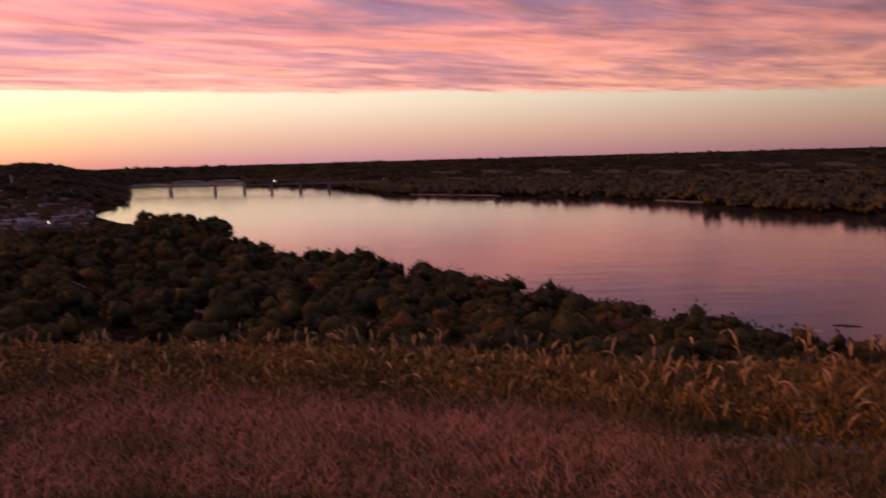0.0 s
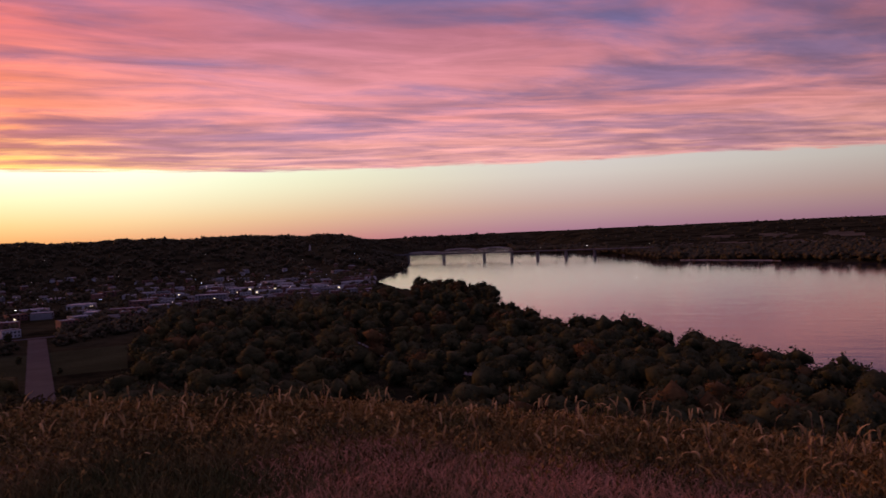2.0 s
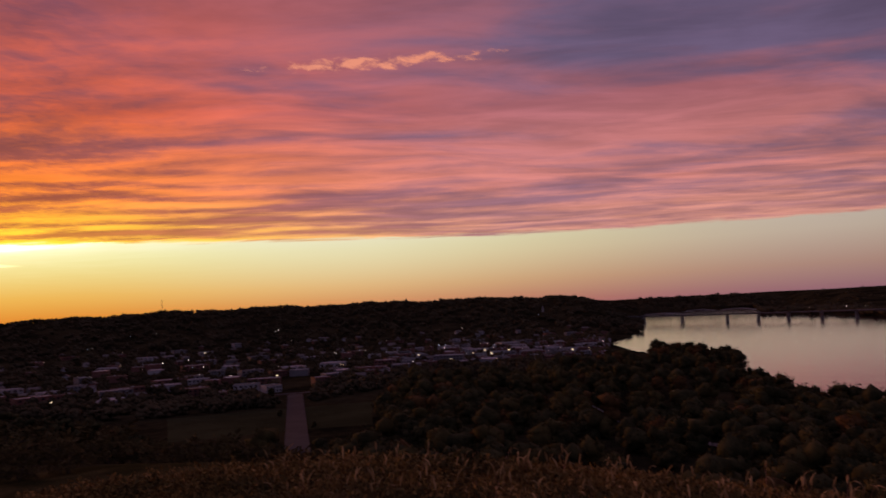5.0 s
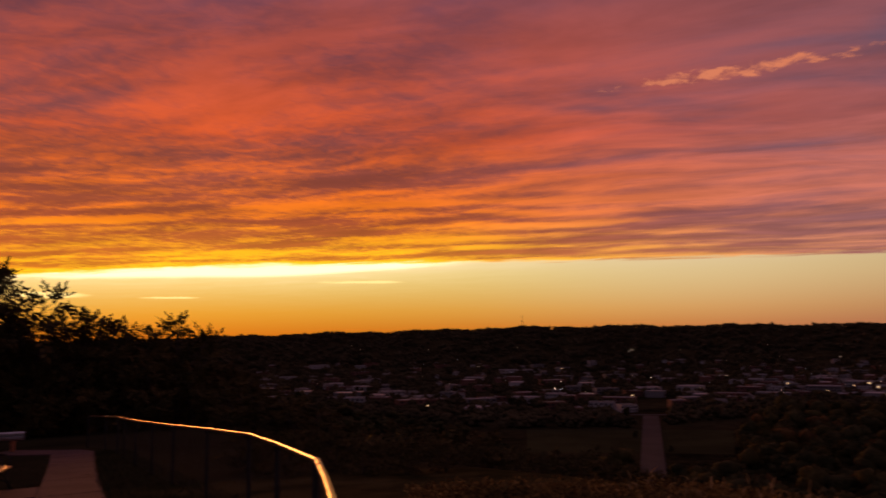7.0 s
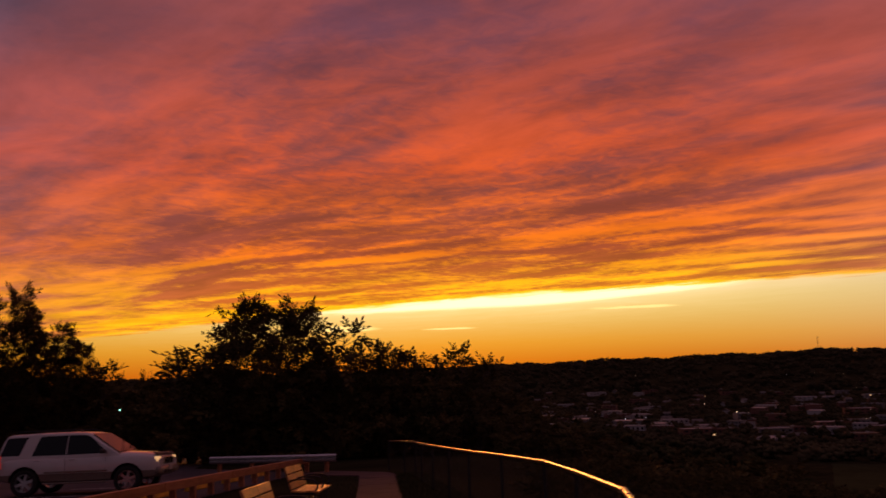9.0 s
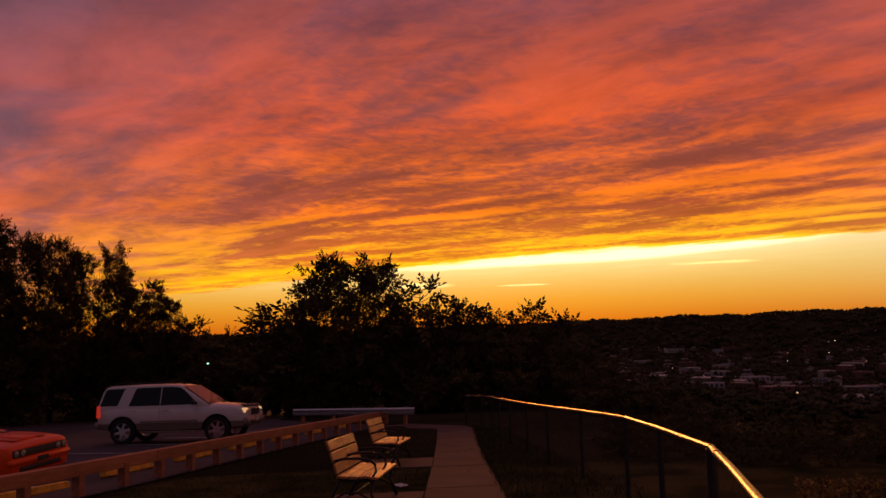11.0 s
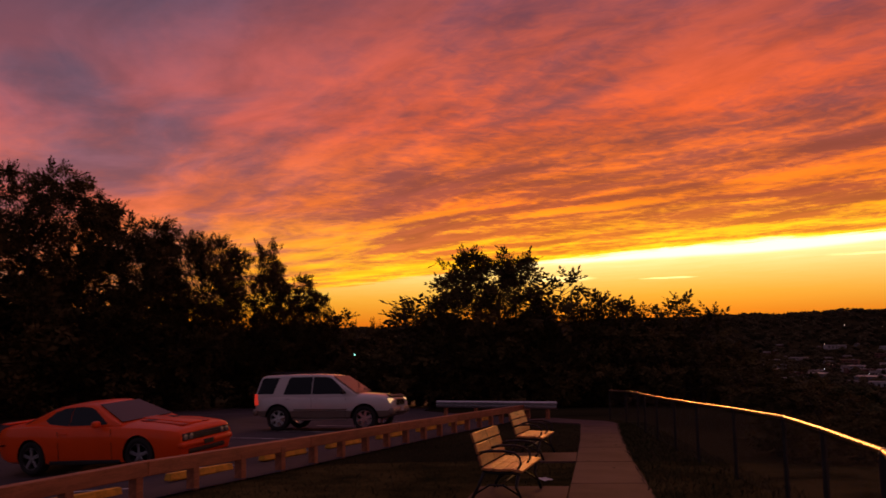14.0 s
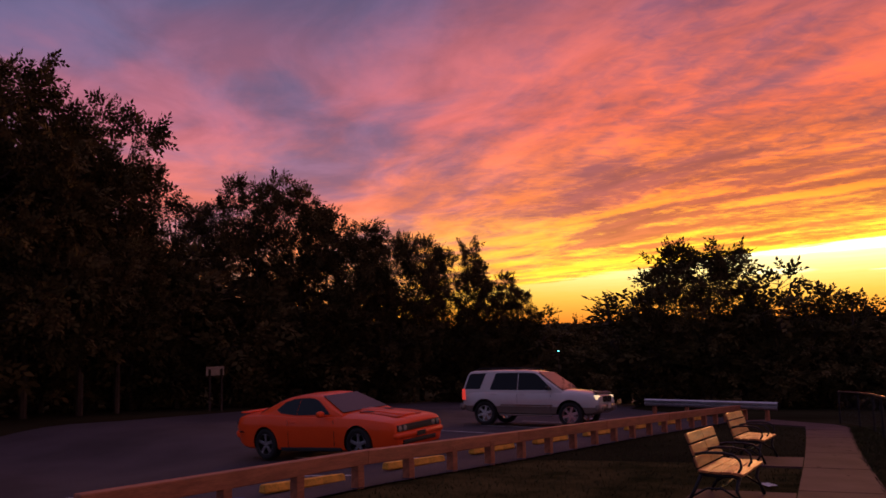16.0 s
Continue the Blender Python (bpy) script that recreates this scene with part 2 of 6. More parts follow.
TIMBER = surface("pine_timber", (0.37, 0.135, 0.062), 0.6, vary=0.25, scale=1.5, grain=12, stretch=(1, 8, 8), bump=0.3, per=0.12)
SLAT = surface("oiled_slat", (0.52, 0.215, 0.07), 0.38, vary=0.25, scale=2, grain=14, stretch=(1, 10, 10), bump=0.25, per=0.12)
STEEL = surface("bridge_steel", (0.05, 0.045, 0.05), 0.6, vary=0.2, scale=0.1, bump=0)
IRON = surface("black_iron", (0.02, 0.02, 0.022), 0.45, metal=0.3, bump=0.1)
# top rail metal tinted warm, to stand for the sunset reflected in it
RAIL_TUBE = surface("sunset_tinted_rail", (0.31, 0.255, 0.20), 0.29, metal=1.0, vary=0.15, scale=6, grain=50, bump=0.05)
GALV = surface("galvanised_steel", (0.50, 0.50, 0.51), 0.42, metal=0.9, vary=0.15, scale=8, grain=60, bump=0.08)
DARK_POST = surface("weathered_post", (0.035, 0.033, 0.033), 0.6, metal=0.5, vary=0.25)
WIRE = surface("chain_wire", (0.10, 0.10, 0.105), 0.5, metal=0.7, bump=0)
ORANGE = surface("orange_car_paint", (0.90, 0.085, 0.004), 0.35, vary=0.03, coat=0.25, spec=0.2, bump=0)
DULL_ORANGE = surface("darker_stripe_paint", (0.62, 0.06, 0.005), 0.45, vary=0.05, bump=0)
WHITE = surface("white_car_paint", (0.57, 0.56, 0.55), 0.32, vary=0.03, coat=1.0, bump=0)
TAN = surface("tan_car_paint", (0.20, 0.16, 0.13), 0.4, vary=0.05, coat=0.6, bump=0)
SCREEN = surface("windscreen_glass", (0.010, 0.011, 0.015), 0.05, vary=0.05, spec=0.32, bump=0)
GLASS = surface("tinted_glass", (0.010, 0.011, 0.014), 0.05, vary=0.05, spec=0.22, bump=0)
RUBBER = surface("tyre_rubber", (0.018, 0.018, 0.018), 0.85, bump=0.2)
ALLOY = surface("alloy_wheel", (0.45, 0.45, 0.46), 0.3, metal=1.0, bump=0)
PLASTIC = surface("black_trim", (0.015, 0.015, 0.016), 0.55, bump=0.05)
YELLOW = surface("worn_yellow_paint", (0.72, 0.36, 0.03), 0.7, vary=0.3, scale=5, grain=30, bump=0.3)
LINE = surface("worn_white_paint", (0.55, 0.55, 0.55), 0.8, vary=0.35, scale=3, grain=25)
BLUE = surface("worn_blue_paint", (0.03, 0.08, 0.35), 0.75, vary=0.3, scale=3, grain=25)
BARK = surface("bark", (0.06, 0.045, 0.032), 0.95, vary=0.4, scale=4, grain=25, stretch=(1, 1, 0.2), bump=0.8)
LEAF = surface("leaves", (0.062, 0.058, 0.021), 0.9, vary=0.3, scale=0.5, grain=6, hue=(0.092, 0.066, 0.025), bump=0, spec=0.08, per=0.3)
FAR_LEAF = surface("far_foliage", (0.033, 0.038, 0.016), 0.95, vary=0.35, scale=0.15, grain=0.8, hue=(0.050, 0.045, 0.019), bump=0, spec=0.05, per=0.16)
# far_foliage made paler: distance haze put into the leaf colour
HAZED_LEAF = surface("hazed_far_foliage", (0.052, 0.047, 0.026), 0.95, vary=0.22, scale=0.02, grain=0.3, hue=(0.068, 0.057, 0.031), bump=0, spec=0.05, per=0.1)
OLIVE_LEAF = surface("olive_foliage", (0.060, 0.051, 0.018), 0.95, vary=0.3, scale=0.15, grain=0.8, bump=0, spec=0.05, per=0.16)
RUST_LEAF = surface("turning_foliage", (0.085, 0.049, 0.018), 0.95, vary=0.3, scale=0.15, grain=0.8, bump=0, spec=0.05, per=0.16)
STRAW = surface("dry_grass", (0.37, 0.21, 0.10), 0.9, vary=0.3, scale=0.5, grain=8, hue=(0.44, 0.195, 0.115), bump=0, spec=0.1, per=0.35)
WEED = surface("tall_weeds", (0.115, 0.090, 0.025), 0.85, vary=0.35, scale=0.8, grain=8, hue=(0.23, 0.128, 0.034), bump=0, spec=0.15, per=0.5)
GREEN_BLADE = surface("green_grass", (0.082, 0.086, 0.026), 0.85, vary=0.3, scale=0.7, grain=8, hue=(0.15, 0.10, 0.036), bump=0, spec=0.15, per=0.4)
LAWN_BLADE = surface("lawn_blades", (0.044, 0.044, 0.015), 0.85, vary=0.3, scale=0.7, grain=8, bump=0, spec=0.1, per=0.35)
HEAD = surface("foxtail_head", (0.36, 0.23, 0.095), 0.9, vary=0.2, scale=3, grain=20, bump=0, spec=0.1, per=0.25)
PIER = surface("pier_concrete", (0.20, 0.18, 0.18), 0.9, vary=0.2, scale=0.05, bump=0)
STONE = surface("gravel", (0.22, 0.20, 0.205), 0.9, vary=0.3, scale=3, grain=30, per=0.3)


def water_material():
    mat = bpy.data.materials.new("river_water")
    mat.use_nodes = True
    g = Graph(mat.node_tree)
    p = mat.node_tree.nodes["Principled BSDF"]
    p.inputs["Base Color"].default_value = (0.035, 0.03, 0.03, 1)
    p.inputs["Roughness"].default_value = 0.07
    p.inputs["IOR"].default_value = 1.33
    p.inputs["Specular IOR Level"].default_value = 0.9
    co = g.node("ShaderNodeTexCoord").outputs["Object"]
    mp = g.node("ShaderNodeMapping")
    g.put(mp.inputs[0], co)
    mp.inputs["Rotation"].default_value = (0, 0, radians(20))
    mp.inputs["Scale"].default_value = (0.02, 0.06, 1)
    swell = g.noise(mp.outputs[0], 1.0, 3.0)
    chop = g.noise(co, 0.35, 3.0)
    h = g.math("ADD", g.math("MULTIPLY", swell, 0.8), g.math("MULTIPLY", chop, 0.25))
    b = g.node("ShaderNodeBump")
    b.inputs["Strength"].default_value = 0.6
    b.inputs["Distance"].default_value = 0.4
    g.put(b.inputs["Height"], h)
    g.put(p.inputs["Normal"], b.outputs[0])
    return mat


WATER = water_material()

# ---- helpers for meshes ----
UP = Vector((0, 0, 1))


def part(name, bm, mat, parent=None, label="", smooth=False):
    me = bpy.data.meshes.new(name)
    bm.to_mesh(me)
    bm.free()
    if smooth:
        me.shade_smooth()
    me.materials.append(mat)
    ob = new(name, me)
    if parent:
        ob.parent = parent
    if label:
        tagged(ob, label)
    return ob


def raw(name, verts, faces, mat, parent=None, label="", smooth=False):
    me = bpy.data.meshes.new(name)
    me.from_pydata(verts, [], faces)
    if smooth:
        me.shade_smooth()
    me.materials.append(mat)
    ob = new(name, me)
    if parent:
        ob.parent = parent
    if label:
        tagged(ob, label)
    return ob


def group_thing(name, at=(0, 0, 0), turn=0, label="", category="", group="", kind=""):
    e = new(name)
    e.matrix_basis = pose(*at, 0, 0, turn)
    return tagged(e, label, category, group, kind)


def box(sx, sy, sz, at=(0, 0, 0), bevel=0.0, bm=None, rot=None):
    """A box of that size, its middle at at."""
    b = bmesh.new()
    bmesh.ops.create_cube(b, size=1)
    bmesh.ops.scale(b, vec=(sx, sy, sz), verts=b.verts)
    if bevel:
        bmesh.ops.bevel(b, geom=b.edges[:], offset=bevel, segments=2, affect="EDGES", profile=0.5)
    if rot:
        bmesh.ops.transform(b, matrix=rot, verts=b.verts)
    bmesh.ops.translate(b, vec=at, verts=b.verts)
    if bm is None:
        return b
    me = bpy.data.meshes.new("t")
    b.to_mesh(me)
    b.free()
    bm.from_mesh(me)
    bpy.data.meshes.remove(me)
    return bm


def tube(points, radius, sides=8, bm=None, closed=False):
    """A bar of round section through points; radius may be a list."""
    bm = bm or bmesh.new()
    pts = [Vector(p) for p in points]
    rad = radius if isinstance(radius, (list, tuple)) else [radius] * len(pts)
    rings = []
    for i, p in enumerate(pts):
        a = pts[max(i - 1, 0)] if not closed else pts[i - 1]
        b = pts[min(i + 1, len(pts) - 1)] if not closed else pts[(i + 1) % len(pts)]
        d = (b - a).normalized()
        s = d.cross(UP) if abs(d.z) < 0.95 else d.cross(Vector((1, 0, 0)))
        s.normalize()
        t = s.cross(d)
        rings.append([bm.verts.new(p + (s * math.cos(k * math.tau / sides) + t * math.sin(k * math.tau / sides)) * rad[i]) for k in range(sides)])
    n = len(rings)
    for i in range(n if closed else n - 1):
        r0, r1 = rings[i], rings[(i + 1) % n]
        for k in range(sides):
            bm.faces.new((r0[k], r0[(k + 1) % sides], r1[(k + 1) % sides], r1[k]))
    if not closed:
        bm.faces.new(rings[0][::-1])
        bm.faces.new(rings[-1])
    return bm


# ---- land: the plateau of the overlook, the bluff, the bottomland and the far hills ----
SLOPE, RIVER_Z, LOW = 0.065, -78.4, -75.5
FENCE = [(4.0, -1.04), (-3.44, 1.60), (-4.7, 2.045), (-5.95, 2.47), (-8.2, 2.90), (-10.5, 3.28), (-13.1, 3.37), (-15.6, 3.36), (-18.0, 3.42), (-20.6, 3.5), (-23.2, 3.62), (-26.0, 3.85), (-28.3, 3.8), (-30.4, 3.5)]


def fence_y(x):
    xs = [p[0] for p in FENCE][::-1]
    ys = [p[1] for p in FENCE][::-1]
    return np.interp(x, xs, ys)


def smooth(x, lo, hi):
    t = np.clip((x - lo) / (hi - lo), 0, 1)
    return t * t * (3 - 2 * t)


NEAR_SHORE = [(-23.4, 1420), (-22, 1230), (-17.5, 1000), (-15.3, 930), (-15.05, 730), (-12.4, 640), (-12.2, 560), (-7, 545), (-2.7, 488), (4, 412), (8.5, 380), (13.3, 352), (23.8, 290), (29, 280), (60, 300)]
FAR_SHORE = [(-23.4, 1500), (-22.4, 1650), (-21.45, 1900), (-21.35, 4300), (-13.9, 4250), (-13.6, 2950), (-8, 2500), (-4.5, 2000), (-3.7, 1840), (8.8, 1516), (18.3, 1290), (18.8, 1150), (29, 1020), (60, 900)]


def ground_z(x, y):
    x, y = np.asarray(x, float), np.asarray(y, float)
    d = np.hypot(x, y)
    az = np.degrees(np.arctan2(x, y))
    plateau = SLOPE * np.clip(x, -75, 6) + 0.09 * np.clip(y + 5, -9, 0) * smooth(x, -22, -15)
    out = np.maximum(y - fence_y(x), 0)
    lawn = -0.135 * out * smooth(out, 0, 2.5) * smooth(x, -11, 3)
    drop = np.maximum(y - np.interp(x, [-60, -26, -10, -3.6, 0, 5, 12], [12, 6.5, 7.6, 9.2, 10.6, 9.0, 7]), 0)
    drop = np.maximum(drop, np.maximum(-62 - x, 0) * 1.0)
    bluff = plateau + lawn - 0.55 * drop * smooth(drop, 0, 9)
    # low land, the river bed, hills
    n = np.sin(x * 0.011 + 1.3) * np.cos(y * 0.009) * 1.2
    low = LOW + n * smooth(d, 200, 500)
    dn = np.interp(az, [p[0] for p in NEAR_SHORE], [p[1] for p in NEAR_SHORE])
    df = np.interp(az, [p[0] for p in FAR_SHORE], [p[1] for p in FAR_SHORE])
    inside = np.minimum(d - dn, df - d)
    inside = np.where((az > -23.4) & (az < 75), inside, -50)
    low = low - (low - RIVER_Z + 6) * smooth(inside, -12, 14)
    town_hill = smooth(-az, 21.0, 25.5)
    top = np.interp(az, [-140, -110, -90, -76, -60, -54, -40, -31, -26, -23], [-12, -12, -2, 8, 20, 26, 22, 17, 8, -10])
    wob = 4 * np.sin(az * 0.9) + 3 * np.sin(az * 2.3 + 1)
    hill = (top - LOW + wob * 0.6) * smooth(d, 1650, 2750) * town_hill
    far = smooth(d, np.interp(az, [-24, -12, -8], [4340, 4340, 3000]), 4900) * (-LOW - 6) * (1 - town_hill)
    low = low + hill + far
    return np.maximum(bluff, low)


def gz(x, y):
    return float(ground_z(x, y))


def build_ground():
    az = np.radians(np.concatenate([np.arange(-145, 40, 0.3), np.arange(40, 215, 2.5)]))
    r = np.concatenate([np.arange(0.6, 14, 0.35), np.geomspace(14, 4950, 210)])
    A, R_ = np.meshgrid(az, r, indexing="ij")
    X, Y = R_ * np.sin(A), R_ * np.cos(A)
    Z = ground_z(X, Y)
    na, nr = A.shape
    verts = np.stack([X, Y, Z], -1).reshape(-1, 3)
    i, j = np.meshgrid(np.arange(na), np.arange(nr - 1), indexing="ij")
    i2 = (i + 1) % na
    f = np.stack([i * nr + j, i * nr + j + 1, i2 * nr + j + 1, i2 * nr + j], -1).reshape(-1, 4)
    verts = np.vstack([verts, [[0, 0, 0]]])
    hub = len(verts) - 1
    fan = [(hub, k * nr, ((k + 1) % na) * nr) for k in range(na)]
    ob = raw("ground", verts.tolist(), f.tolist() + fan, TURF, smooth=True)
    ob.data.materials.append(LAND)
    ob.data.materials.append(FIELD)
    ob.data.materials.append(MEADOW)
    d = R_[:, :-1].reshape(-1)
    zz = Z[:, :-1].reshape(-1)
    aa = np.degrees(A[:, :-1].reshape(-1))
    idx = np.where(d > 16, 1, 0)
    stripes = np.sin(aa * 1.7 + d * 0.004) + np.sin(d * 0.011 + aa * 0.3)
    idx = np.where((d > 2300) & (d < 3600) & (aa > -3) & (aa < 60) & (stripes > 0.7), 2, idx)
    idx = np.where((d > 545) & (d < 690) & (aa > -54.5) & (aa < -40.7), 3, idx)
    ob.data.polygons.foreach_set("material_index", np.concatenate([idx, np.zeros(len(fan), int)]).astype(np.int32))
    return tagged(ob, "grassy bluff top and wooded bottomland reaching the horizon", "ground", kind="structure")


build_ground()
wb = bmesh.new()
bmesh.ops.create_grid(wb, x_segments=1, y_segments=1, size=3200)
bmesh.ops.translate(wb, vec=(900, 1700, RIVER_Z), verts=wb.verts)
tagged(part("water", wb, WATER), "calm wide river reflecting the pink evening sky", "river", kind="structure")

# ---- the overlook: parking lot, path, fences ----
def strip(name, left, right, mat, lift, parent=None, thick=0.0):
    """A ribbon laid on the ground between two edges."""
    bm = bmesh.new()
    rows = [[bm.verts.new((x, y, gz(x, y) + lift)) for x, y in e] for e in (left, right)]
    faces = [bm.faces.new((rows[0][i], rows[0][i + 1], rows[1][i + 1], rows[1][i])) for i in range(len(left) - 1)]
    bmesh.ops.recalc_face_normals(bm, faces=bm.faces)
    if bm.faces[0].normal.z < 0:
        bmesh.ops.reverse_faces(bm, faces=bm.faces)
    if thick:
        ext = bmesh.ops.extrude_face_region(bm, geom=bm.faces[:])
        vs = [v for v in ext["geom"] if isinstance(v, bmesh.types.BMVert)]
        for v in bm.verts:
            if v not in vs:
                v.co.z -= thick
        bmesh.ops.recalc_face_normals(bm, faces=bm.faces)
    return part(name, bm, mat, parent)


def along(pts, s):
    """The point at distance s along a line of points, and its direction."""
    for (x0, y0), (x1, y1) in zip(pts, pts[1:]):
        L = math.hypot(x1 - x0, y1 - y0)
        if s <= L or (x1, y1) == pts[-1]:
            return Vector((x0 + (x1 - x0) * s / L, y0 + (y1 - y0) * s / L)), Vector(((x1 - x0) / L, (y1 - y0) / L))
        s -= L


RAIL = [(-6.9, -6.45), (-10.5, -5.4), (-14.9, -4.15), (-20.5, -2.75), (-26.0, -1.25), (-32.3, 0.55)]


def lot():
    """Asphalt lot on the far side of the timber rail, to the tree line."""
    xs = np.arange(-58, 16.1, 1.0)
    verts, faces = [], []
    ny = 24
    for x in xs:
        near = np.interp(x, [p[0] for p in RAIL][::-1], [p[1] for p in RAIL][::-1]) + 0.16 if x > -32.3 else np.interp(x, [-40, -32.3], [-4.5, 0.0])
        if x > -6.9:
            near = np.interp(x, [-6.9, 16], [-6.45 + 0.16, -9])
        far = np.interp(x, [-58, -48, -40, -32, -24, -18, 0, 16], [-13, -18.5, -21, -21.2, -20.9, -21.6, -22, -22])
        for k in range(ny + 1):
            y = near + (far - near) * k / ny
            verts.append((x, y, gz(x, y) + 0.03))
    for i in range(len(xs) - 1):
        for k in range(ny):
            a = i * (ny + 1) + k
            faces.append((a, a + ny + 1, a + ny + 2, a + 1))
    ob = raw("parking_lot", verts, [f[::-1] for f in faces], ASPHALT, smooth=True)
    if ob.data.polygons[0].normal.z < 0:
        ob.data.flip_normals()
    tagged(ob, "grey asphalt parking lot in evening shade", "parking lot", kind="structure")
    return ob


LOT = lot()


def lot_lines():
    head = Vector((math.sin(radians(20)), math.cos(radians(20))))
    for k in range(8):
        p, d = along(RAIL, 2.95 + 2.84 * k)
        p = p - head * 1.3
        n = Vector((head.y, -head.x)) * 0.05
        q = p - head * 4.8
        pts = [p.lerp(q, t / 6) for t in range(7)]
        strip("parking_line", [tuple(a + n) for a in pts], [tuple(a - n) for a in pts], LINE, 0.037, LOT)
    for cx, cy in ((-9.7, -7.3),):
        pts = [Vector((cx - 0.75 + 0.3 * t, cy + 0.12 * t)) for t in range(6)]
        strip("blue_marking", [(p.x, p.y + 0.55) for p in pts], [(p.x, p.y - 0.55) for p in pts], BLUE, 0.037, LOT)


lot_lines()


def wheel_stop():
    bm = box(1.75, 0.16, 0.13, (0, 0, 0.065), 0.03)
    for v in bm.verts:
        if v.co.z > 0.06:
            v.co.y *= 0.72
    for sx in (-0.6, 0.6):
        tube([(sx, 0, 0.12), (sx, 0, 0.138)], 0.018, 8, bm)
    ob = part("wheel_stop", bm, YELLOW)
    return tagged(ob, "worn yellow concrete wheel stop on the asphalt", "wheel stop", "wheel stops along the rail")


stop = wheel_stop()
for k in range(8):
    p, d = along(RAIL, 4.4 + 2.84 * k)
    n = Vector((-d.y, d.x))
    n = n if n.y < 0 else -n
    p = p + n * 1.15
    m = pose(p.x, p.y, gz(p.x, p.y) + 0.032, 0, 0, math.degrees(math.atan2(d.y, d.x))) @ pose(0, 0, 0, 0, math.degrees(math.atan(SLOPE)) * (-1 if d.x > 0 else 1), 0)
    if k == 0:
        stop.matrix_basis = m
    else:
        copy_thing(stop, m)


def timber_rail():
    th = group_thing("timber_rail", (-20, -3, gz(-20, -3)), 0, "long low pine timber rail along the parking lot", "rail")
    base = Vector((-20, -3, gz(-20, -3)))
    total = sum(math.hypot(b[0] - a[0], b[1] - a[1]) for a, b in zip(RAIL, RAIL[1:]))
    post = None
    s = 0.68
    while s < total:
        p, d = along(RAIL, s)
        if post is None:
            post = part("post", box(0.14, 0.14, 0.62, (0, 0, -0.03), 0.012), TIMBER, th)
            ob = post
        else:
            ob = new("post", post.data)
            ob.parent = th
        ob.matrix_basis = Matrix.Translation(Vector((p.x, p.y, gz(p.x, p.y) + 0.16)) - base) @ pose(0, 0, 0, 0, 0, math.degrees(math.atan2(d.y, d.x)))
        s += 1.22
    s = 0.0
    while s < total - 0.2:
        e = min(s + 4.5, total)
        (a, _), (b, _) = along(RAIL, s + 0.004), along(RAIL, e - 0.004)
        A, B = Vector((a.x, a.y, gz(a.x, a.y) + 0.445)), Vector((b.x, b.y, gz(b.x, b.y) + 0.445))
        bm = box((B - A).length, 0.15, 0.205, (0, 0, 0), 0.014)
        ob = part("beam", bm, TIMBER, th)
        dv = (B - A).normalized()
        rot = Matrix((dv, UP.cross(dv).normalized(), dv.cross(UP.cross(dv).normalized()))).transposed().to_4x4()
        ob.matrix_basis = Matrix.Translation((A + B) / 2 - base) @ rot
        s = e
    return th


timber_rail()

PATH_L = [(3.0, -2.2), (-2, -0.7), (-6, 0.12), (-10, 0.55), (-12.3, 0.78), (-16.4, 1.2), (-22, 1.72), (-27.8, 2.2)]
PATH_R = [(3.0, -1.0), (-2, 0.55), (-6, 1.35), (-10, 1.72), (-12.3, 1.9), (-16.4, 2.25), (-22, 2.8), (-27.8, 3.45)]


def path():
    th = tagged(new("path"), "weathered concrete footpath with cracked joints", "path", kind="structure")
    for k in range(20):
        x0, x1 = 2.8 - 1.53 * k, 2.8 - 1.53 * (k + 1) + 0.008

        def edge(e, x):
            return (x, float(np.interp(x, [p[0] for p in e][::-1], [p[1] for p in e][::-1])))
        strip("slab", [edge(PATH_L, x0), edge(PATH_L, x1)], [edge(PATH_R, x0), edge(PATH_R, x1)], CONCRETE, 0.035 + 0.0025 * math.sin(k * 2.7), th, 0.07)
    # the bend to the lot and the two bench pads
    strip("slab", [(-27.85, 2.2), (-28.6, 1.5), (-29.4, 0.9), (-30.6, 0.1)], [(-27.85, 3.45), (-29.3, 3.2), (-30.5, 2.3), (-32.0, 1.4)], CONCRETE, 0.033, th, 0.07)
    strip("slab", [(-10.35, -0.75), (-12.25, -0.55)], [(-10.35, 0.565), (-12.25, 0.755)], CONCRETE, 0.03, th, 0.07)
    strip("slab", [(-15.7, -0.2), (-17.5, -0.05)], [(-15.7, 1.11), (-17.5, 1.285)], CONCRETE, 0.031, th, 0.07)


path()


